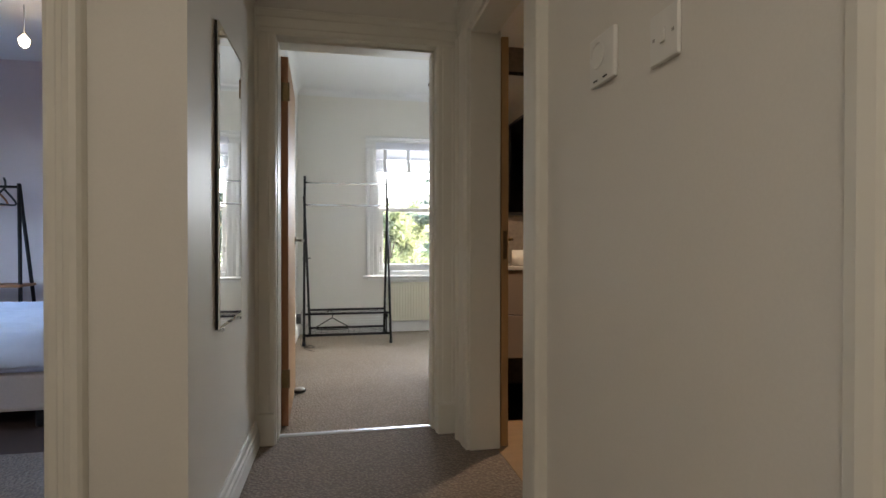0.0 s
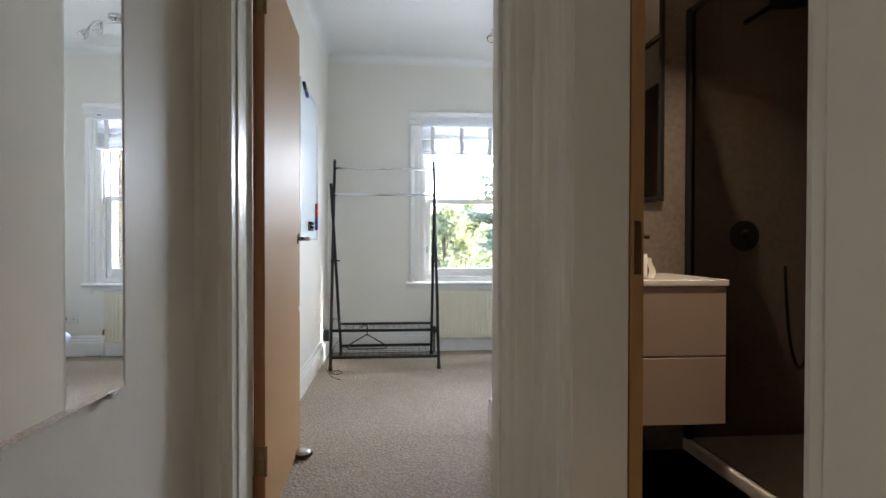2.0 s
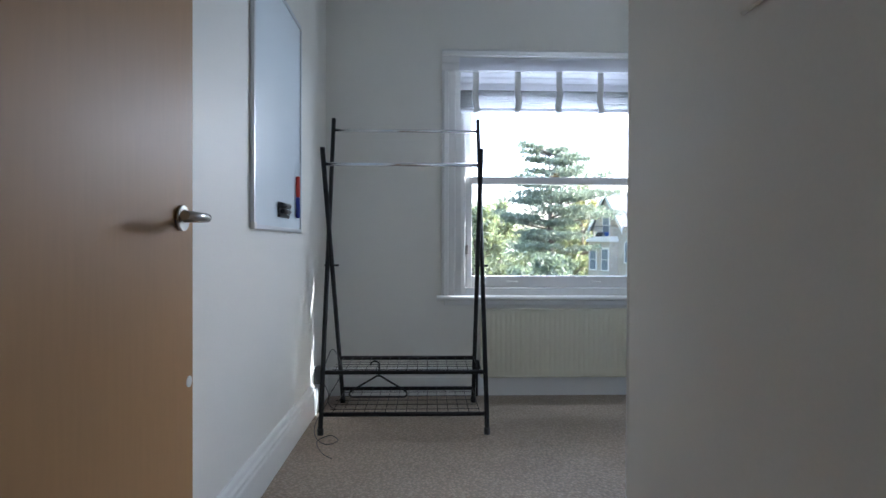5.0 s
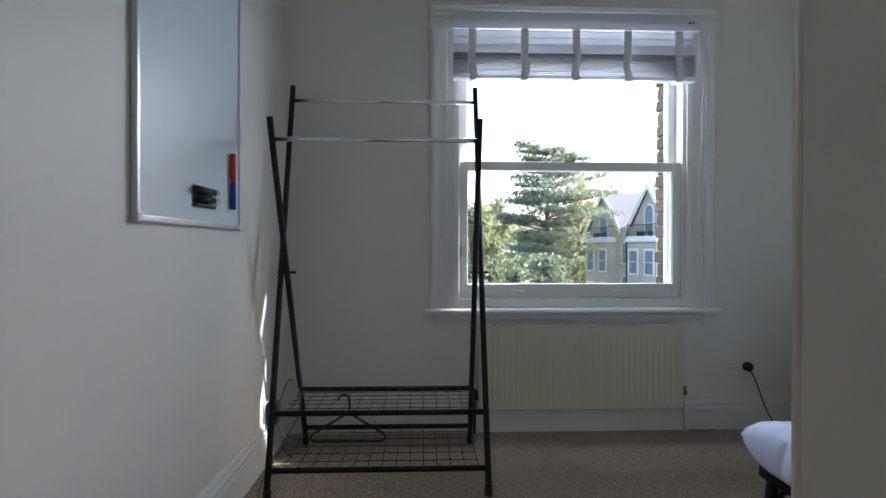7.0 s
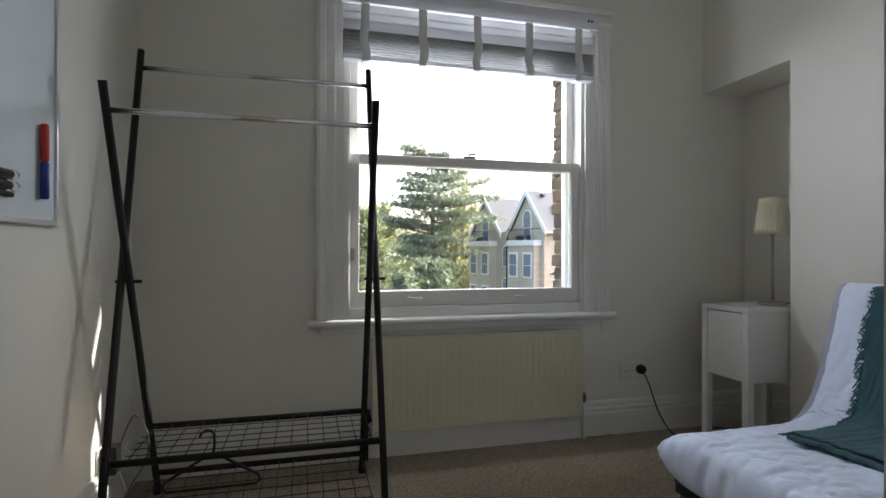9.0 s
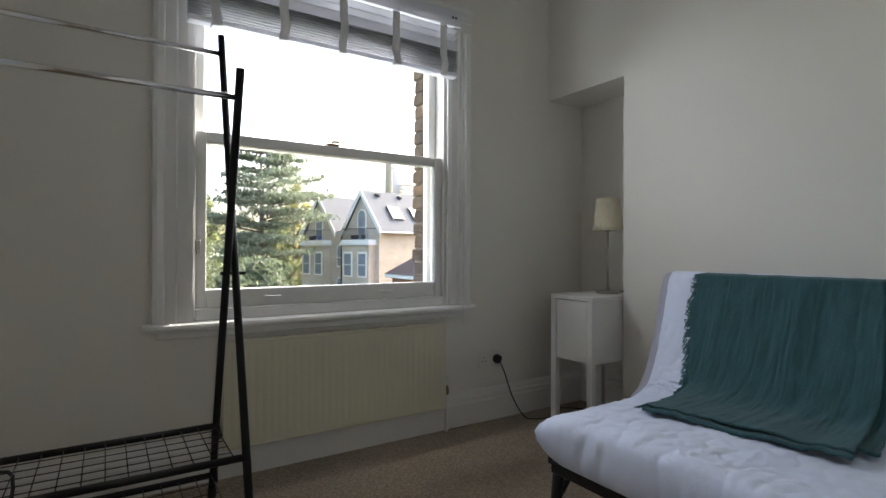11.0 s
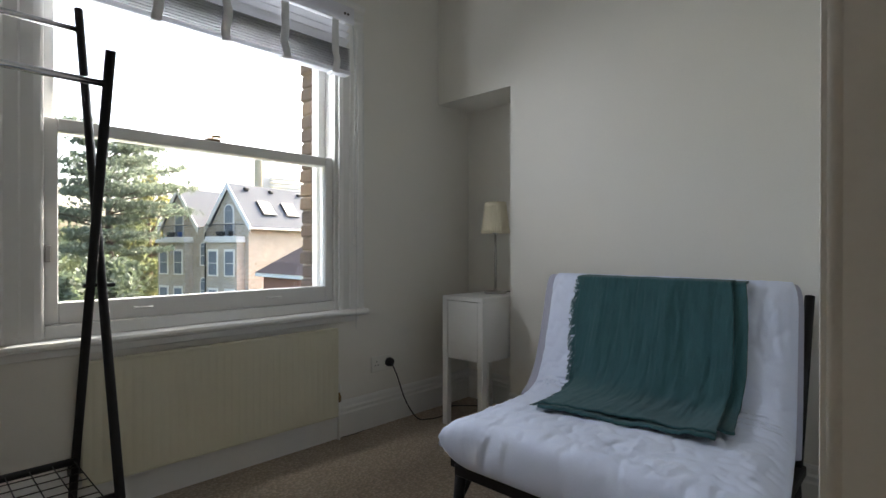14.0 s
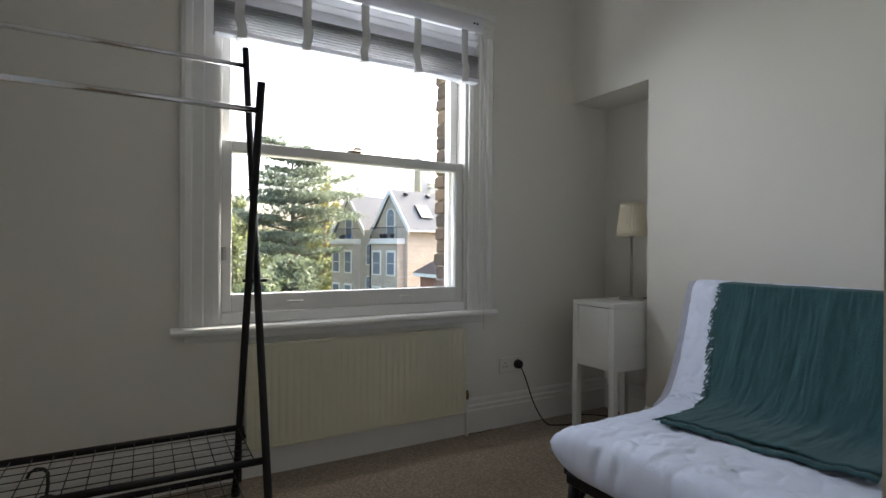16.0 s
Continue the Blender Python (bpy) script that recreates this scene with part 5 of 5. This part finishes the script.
# eaves gutter and skylights on the side roof
part("gutter", box(B(), -0.5, -0.62, 2.42, DEPTH, -0.45, 2.6, 0.03), STONE, house, "white eaves and gutter")
part("downpipe", tube(B(), [(0.0, 5.2, 2.6), (-0.1, 5.2, 2.0), (-0.1, 5.2, GZ)], 0.06, 8), BLACK, house)
sl = Vector((0, 2.3 + 0.45, 6.25 - 2.55)).normalized()
nm_ = Vector((0, -sl.z, sl.y))
for sx_ in (1.8, 4.6, 8.6):
    c0 = Vector((sx_, -0.45, 2.69)) + sl * 1.25
    sk = B()
    extrude(sk, [(0, 0), (1.5, 0), (1.5, 1.5), (0, 1.5)], c0 + nm_ * 0.0, c0 + nm_ * 0.16, (1, 0, 0), sl)
    so = part("skylight", sk, BLACK, house, "dark-framed roof window")
    sk = B()
    extrude(sk, [(0.14, 0.14), (1.36, 0.14), (1.36, 1.36), (0.14, 1.36)], c0 + nm_ * 0.161, c0 + nm_ * 0.17, (1, 0, 0), sl)
    part("pane", sk, PANE, so)
for sx_ in (1.2, 4.0, 7.6):
    c0 = Vector((sx_, -0.45, 2.69)) + sl * 3.9
    part("roof_vent", box(B(), c0.x, c0.y - 0.15, c0.z, c0.x + 0.4, c0.y + 0.2, c0.z + 0.3, 0.05), BLACK, house)

# low brick annexe with tiled roofs
annex = thing("tiled_annexe", (18.2, 30, GZ), "low brick annexe with brown tiled hipped roofs", "house")
part("wall", box(B(), 18.4, 30.2, GZ, 29, 38, -0.9), material("red_brick_far", (0.30, 0.15, 0.10), 0.9, vary=0.2, scale=3, bump=0.0), annex)
def hip(x0, y0, x1, y1, z0, z1, inset):
    bm = bmesh.new()
    a = [bm.verts.new(p) for p in ((x0, y0, z0), (x1, y0, z0), (x1, y1, z0), (x0, y1, z0))]
    ym2 = (y0 + y1) / 2
    t = [bm.verts.new((x0 + inset, ym2, z1)), bm.verts.new((x1 - inset, ym2, z1))]
    bm.faces.new((a[0], a[1], t[1], t[0])), bm.faces.new((a[2], a[3], t[0], t[1])), bm.faces.new((a[1], a[2], t[1])), bm.faces.new((a[3], a[0], t[0])), bm.faces.new(a[::-1])
    return bm
part("roof", hip(17.9, 29.8, 30, 38.4, -0.85, 2.6, 4.6), TILE_RED, annex, "brown tiled hipped roof")
part("fascia", box(B(), 17.92, 29.82, -1.1, 29.9, 38.3, -0.86), STONE, annex)
porch = thing("tiled_porch", (19, 27, GZ), "small brick porch with a brown tiled roof", "house")
part("wall", box(B(), 18.4, 27.0, GZ, 23, 29.7, -2.2), material("pale_far_wall", (0.5, 0.42, 0.34), 0.9, bump=0.0), porch)
part("roof", hip(18.0, 26.7, 23.4, 29.78, -2.18, -0.3, 1.6), TILE_RED, porch, "brown tiled roof")
part("downpipe", tube(B(), [(18.35, 30.1, -1.1), (18.35, 30.1, GZ)], 0.07, 8), BLACK, annex)
# distant hospital block and chimney
hosp = thing("distant_block", (70, 122, GZ), "distant pale concrete block with terraces", "building")
for k, (x0, x1, z1) in enumerate(((61.6, 64.4, 21.6), (63, 70, 18.6), (66, 82, 17.8), (70, 90, 17.2))):
    part("wing", box(B(), x0, 122 + k * 2, GZ, x1, 123.9 + k * 2, z1), CONC, hosp)
for k in range(4):
    part("terrace", box(B(), 63.5, 120.5 - 0.3 * k, 14.6 + k * 1.0, 84 - 3 * k, 121.9, 14.9 + k * 1.0), STONE, hosp)
chim = thing("boiler_chimney", (59.1, 119, GZ), "tall distant brick boiler chimney", "chimney")
part("shaft", lathe(B(), (59.1, 119, GZ), [(1.2, 0), (0.9, 31.2), (0.98, 31.4), (0.98, 31.9)], 16), BRICK_FAR, chim)
part("water_tank", box(B(), 62.2, 122.4, 21.6, 63.6, 124, 22.6), CONC, hosp)
LEAF = material("broadleaf_foliage", (0.15, 0.165, 0.085), 0.6, vary=0.5, scale=0.8, grain=4, bump=0.0)
LEAF2 = material("dark_shrub_foliage", (0.09, 0.115, 0.07), 0.6, vary=0.5, scale=0.9, grain=4, bump=0.0)
LEAF3 = material("yellowing_foliage", (0.20, 0.19, 0.03), 0.6, vary=0.5, scale=0.8, grain=4, bump=0.0)
NEEDLE = material("blue_green_cedar_needles", (0.12, 0.145, 0.095), 0.65, vary=0.5, scale=0.8, grain=4, bump=0.0)
BARK = material("grey_brown_bark", (0.10, 0.07, 0.05), 0.9, vary=0.3, scale=3, bump=0.0)
for m_, c_ in ((LEAF, (0.26, 0.30, 0.13)), (LEAF2, (0.16, 0.20, 0.11)), (LEAF3, (0.34, 0.32, 0.10)), (NEEDLE, (0.20, 0.24, 0.16))):
    n_, l_ = m_.node_tree.nodes, m_.node_tree.links
    tr_, mx_ = n_.new("ShaderNodeBsdfTranslucent"), n_.new("ShaderNodeMixShader")
    tr_.inputs[0].default_value = (*c_, 1)
    mx_.inputs[0].default_value = 0.45
    l_.new(n_["Principled BSDF"].outputs[0], mx_.inputs[1])
    l_.new(tr_.outputs[0], mx_.inputs[2])
    l_.new(mx_.outputs[0], n_["Material Output"].inputs[0])


def leaf_quads(pts, size, rnd, flat=0.0):
    vs, fs = [], []
    for p in pts:
        a = Vector((rnd.gauss(0, 1), rnd.gauss(0, 1), rnd.gauss(0, 1) * (1 - flat))).normalized()
        b = a.orthogonal().normalized()
        b = Matrix.Rotation(rnd.uniform(0, 6.28), 3, a) @ b
        c = a.cross(b)
        s = size * rnd.uniform(0.6, 1.4)
        i = len(vs)
        vs += [p + b * s, p + c * s * 0.45, p - b * s, p - c * s * 0.45]
        fs.append((i, i + 1, i + 2, i + 3))
    return vs, fs


def crown_mesh(name, pts, size, mat, rnd, flat=0.0):
    vs, fs = leaf_quads(pts, size, rnd, flat)
    me = bpy.data.meshes.new(name)
    me.from_pydata(vs, [], fs)
    me.materials.append(mat)
    return me


def tree(x, y, top, spread, mat, seed, label, clumps=60, per=110, size=0.22, low=-0.1, name="tree"):
    rnd = random.Random(seed)
    ob = thing(name, (x, y, GZ), label, "tree")
    h = top - GZ
    tk = B()
    tube(tk, [(x, y, GZ), (x + 0.1, y, GZ + h * 0.4), (x, y + 0.1, GZ + h * 0.85)], [0.035 * h * 0.7, 0.02 * h, 0.004 * h], 8)
    pts = []
    for k in range(clumps):
        f = rnd.uniform(low, 1.0)
        f = max(0.12, f)
        z = GZ + h * (0.16 + 0.82 * f)
        prof = math.sin(math.pi * min(1, 0.14 + 0.86 * f) ** 0.9) ** 0.6 if f < 0.98 else 0.2
        r = spread * max(0.15, prof) * rnd.uniform(0.35, 1.0)
        a = rnd.uniform(0, 6.283)
        c = Vector((x + r * math.cos(a), y + r * math.sin(a), z))
        if k % 3 == 0:
            zb = GZ + h * (0.14 + 0.6 * f)
            tube(tk, [(x, y, zb), c.lerp(Vector((x, y, zb)), 0.5) + Vector((0, 0, 0.2)), c], [0.008 * h, 0.005 * h, 0.002 * h], 5)
        cr = spread * rnd.uniform(0.16, 0.34)
        for _ in range(per):
            pts.append(c + Vector((rnd.gauss(0, 0.5), rnd.gauss(0, 0.5), rnd.gauss(0, 0.36))) * cr)
    part("trunk", tk, BARK, ob)
    cr_ = new("crown", crown_mesh("crown", [p - Vector((x, y, GZ)) for p in pts], size, mat, rnd))
    cr_.parent = ob
    return ob


def cedar(x, y, top, spread, seed, label):
    rnd = random.Random(seed)
    ob = thing("cedar_tree", (x, y, GZ), label, "tree")
    h = top - GZ
    tk = B()
    tube(tk, [(x, y, GZ), (x + 0.15, y, GZ + h * 0.5), (x - 0.05, y, GZ + h * 0.97)], [0.45, 0.3, 0.06], 8)
    pts = []
    tiers = 10
    for t_ in range(tiers):
        f = 0.48 + 0.49 * t_ / (tiers - 1) + rnd.uniform(-0.012, 0.012)
        g_ = max(0.0, (f - 0.48) / 0.49)
        for b_ in range(5 if g_ < 0.7 else 4):
            z = GZ + h * f + rnd.uniform(-0.25, 0.25)
            L = spread * (0.80 + 0.95 * g_ - 1.25 * g_ * g_) * rnd.uniform(0.35, 1.2)
            a = b_ * 1.1 + rnd.uniform(-0.4, 0.4) + t_ * 0.7
            d = Vector((math.cos(a), math.sin(a), 0))
            side = Vector((-d.y, d.x, 0))
            rise = L * rnd.uniform(0.04, 0.16)
            tube(tk, [(x, y, z - 0.3), Vector((x, y, z + rise * 0.4)) + d * L * 0.5, Vector((x, y, z + rise)) + d * L], [0.10, 0.06, 0.02], 5)
            for s_ in range(6):
                q_ = 0.35 + 0.68 * s_ / 5
                c = Vector((x, y, z + rise * q_ + 0.06)) + d * L * q_
                wide = 0.38 + 0.17 * L * (1 - abs(q_ - 0.75))
                for _ in range(66):
                    pts.append(c + d * rnd.gauss(0, 0.28) + side * rnd.gauss(0, wide) + Vector((0, 0, rnd.gauss(0.04, 0.12))))
    part("trunk", tk, BARK, ob)
    cr_ = new("crown", crown_mesh("crown", [p - Vector((x, y, GZ)) for p in pts], 0.17, NEEDLE, rnd, 0.3))
    cr_.parent = ob
    return ob


cedar(11.6, 50, 10.4, 5.6, 7, "tall cedar with layered blue-green branches")
cedar(-1.5, 62, 9.0, 3.2, 9, "distant cedar with layered branches")
tree(4.0, 42, 4.2, 3.0, LEAF, 1, "sunlit green broadleaf tree", 70)
tree(-1.5, 44, 4.6, 3.4, LEAF, 2, "sunlit green broadleaf tree", 70)
tree(-7.0, 46, 5.6, 3.6, LEAF, 12, "sunlit green broadleaf tree", 70)
tree(18.8, 64, 9.0, 3.2, LEAF3, 3, "yellow-green tree behind the house", 50)
tree(9.0, 40, 0.2, 2.6, LEAF2, 4, "dark rounded garden shrub", 60, name="shrub")
tree(10.6, 42, 0.2, 2.2, LEAF2, 5, "dark leafy garden shrub", 60, name="shrub")
tree(6.4, 36, -0.6, 2.2, LEAF2, 6, "dark leafy garden shrub", 50, name="shrub")
tree(1.0, 36, -0.4, 2.6, LEAF2, 8, "dark leafy garden shrub", 50, name="shrub")
tree(11.0, 33, -2.2, 2.2, LEAF, 11, "bright green garden shrub", 50, name="shrub")
tree(-4.5, 36, 0.2, 2.8, LEAF2, 14, "dark leafy garden shrub", 50, name="shrub")
tree(8.2, 60, 6.0, 3.8, LEAF, 15, "green broadleaf tree behind the cedar", 70)
tree(16.8, 62, 4.2, 3.0, LEAF, 16, "green broadleaf tree behind the cedar", 70)
tree(3.0, 66, 6.4, 4.0, LEAF, 17, "green broadleaf tree in the distance", 60)
# far woods as one mass of leaves
rnd = random.Random(21)
pts = []
for k in range(260):
    cx_, cz_ = rnd.uniform(-60, 60), rnd.uniform(GZ, 3.0)
    for _ in range(60):
        pts.append(Vector((cx_ + rnd.gauss(0, 1.6), 82 + rnd.gauss(0, 2), cz_ + rnd.gauss(0, 1.0))))
woods = new("far_woods", crown_mesh("far_woods", pts, 0.6, LEAF2, rnd))
tagged(woods, "far belt of dark green woodland", "woods", kind="stuff")

# ---- old stock bricks of the outer window reveal ----
STOCK = piece_material("weathered_stock_brick", (0.125, 0.085, 0.055), (0.07, 0.052, 0.04), (0.19, 0.13, 0.08))
outer_wall = thing("outer_brick_reveal", (WX1, YW + 0.22, 0.6), "weathered yellow stock brick reveal outside the window", "brick reveal", kind="structure")
MORTAR = material("lime_mortar", (0.24, 0.21, 0.17), 0.95, vary=0.15, bump=0.3)
part("mortar_bed", box(B(), WX1 - 0.003, YW + 0.225, 0.5, WX1 - 0.001, YW + 0.332, 2.3), MORTAR, outer_wall)
bmeshes = []
for k in range(3):
    bb = box(B(), -0.033, -0.055, -0.0325, 0.033, 0.055, 0.0325, 0.006)
    for v in bb.verts:
        v.co += Vector((noise.noise(v.co * 30 + Vector((k, 0, 0))), noise.noise(v.co * 30 + Vector((0, k, 5))), noise.noise(v.co * 30 + Vector((9, k, 0))))) * 0.005
    bmeshes.append(mesh_of("brick", bb, STOCK))
for k in range(24):
    ob = new("brick", bmeshes[k % 3])
    ob.parent = outer_wall
    ob.location = Vector((WX1 + 0.017 + random.uniform(-0.006, 0.006) - (0.008 if k % 2 else 0), YW + 0.278, 0.54 + k * 0.0745)) - ORIGIN[outer_wall.name]
    ob.rotation_euler = (0, random.uniform(-0.03, 0.03), random.uniform(-0.05, 0.05))
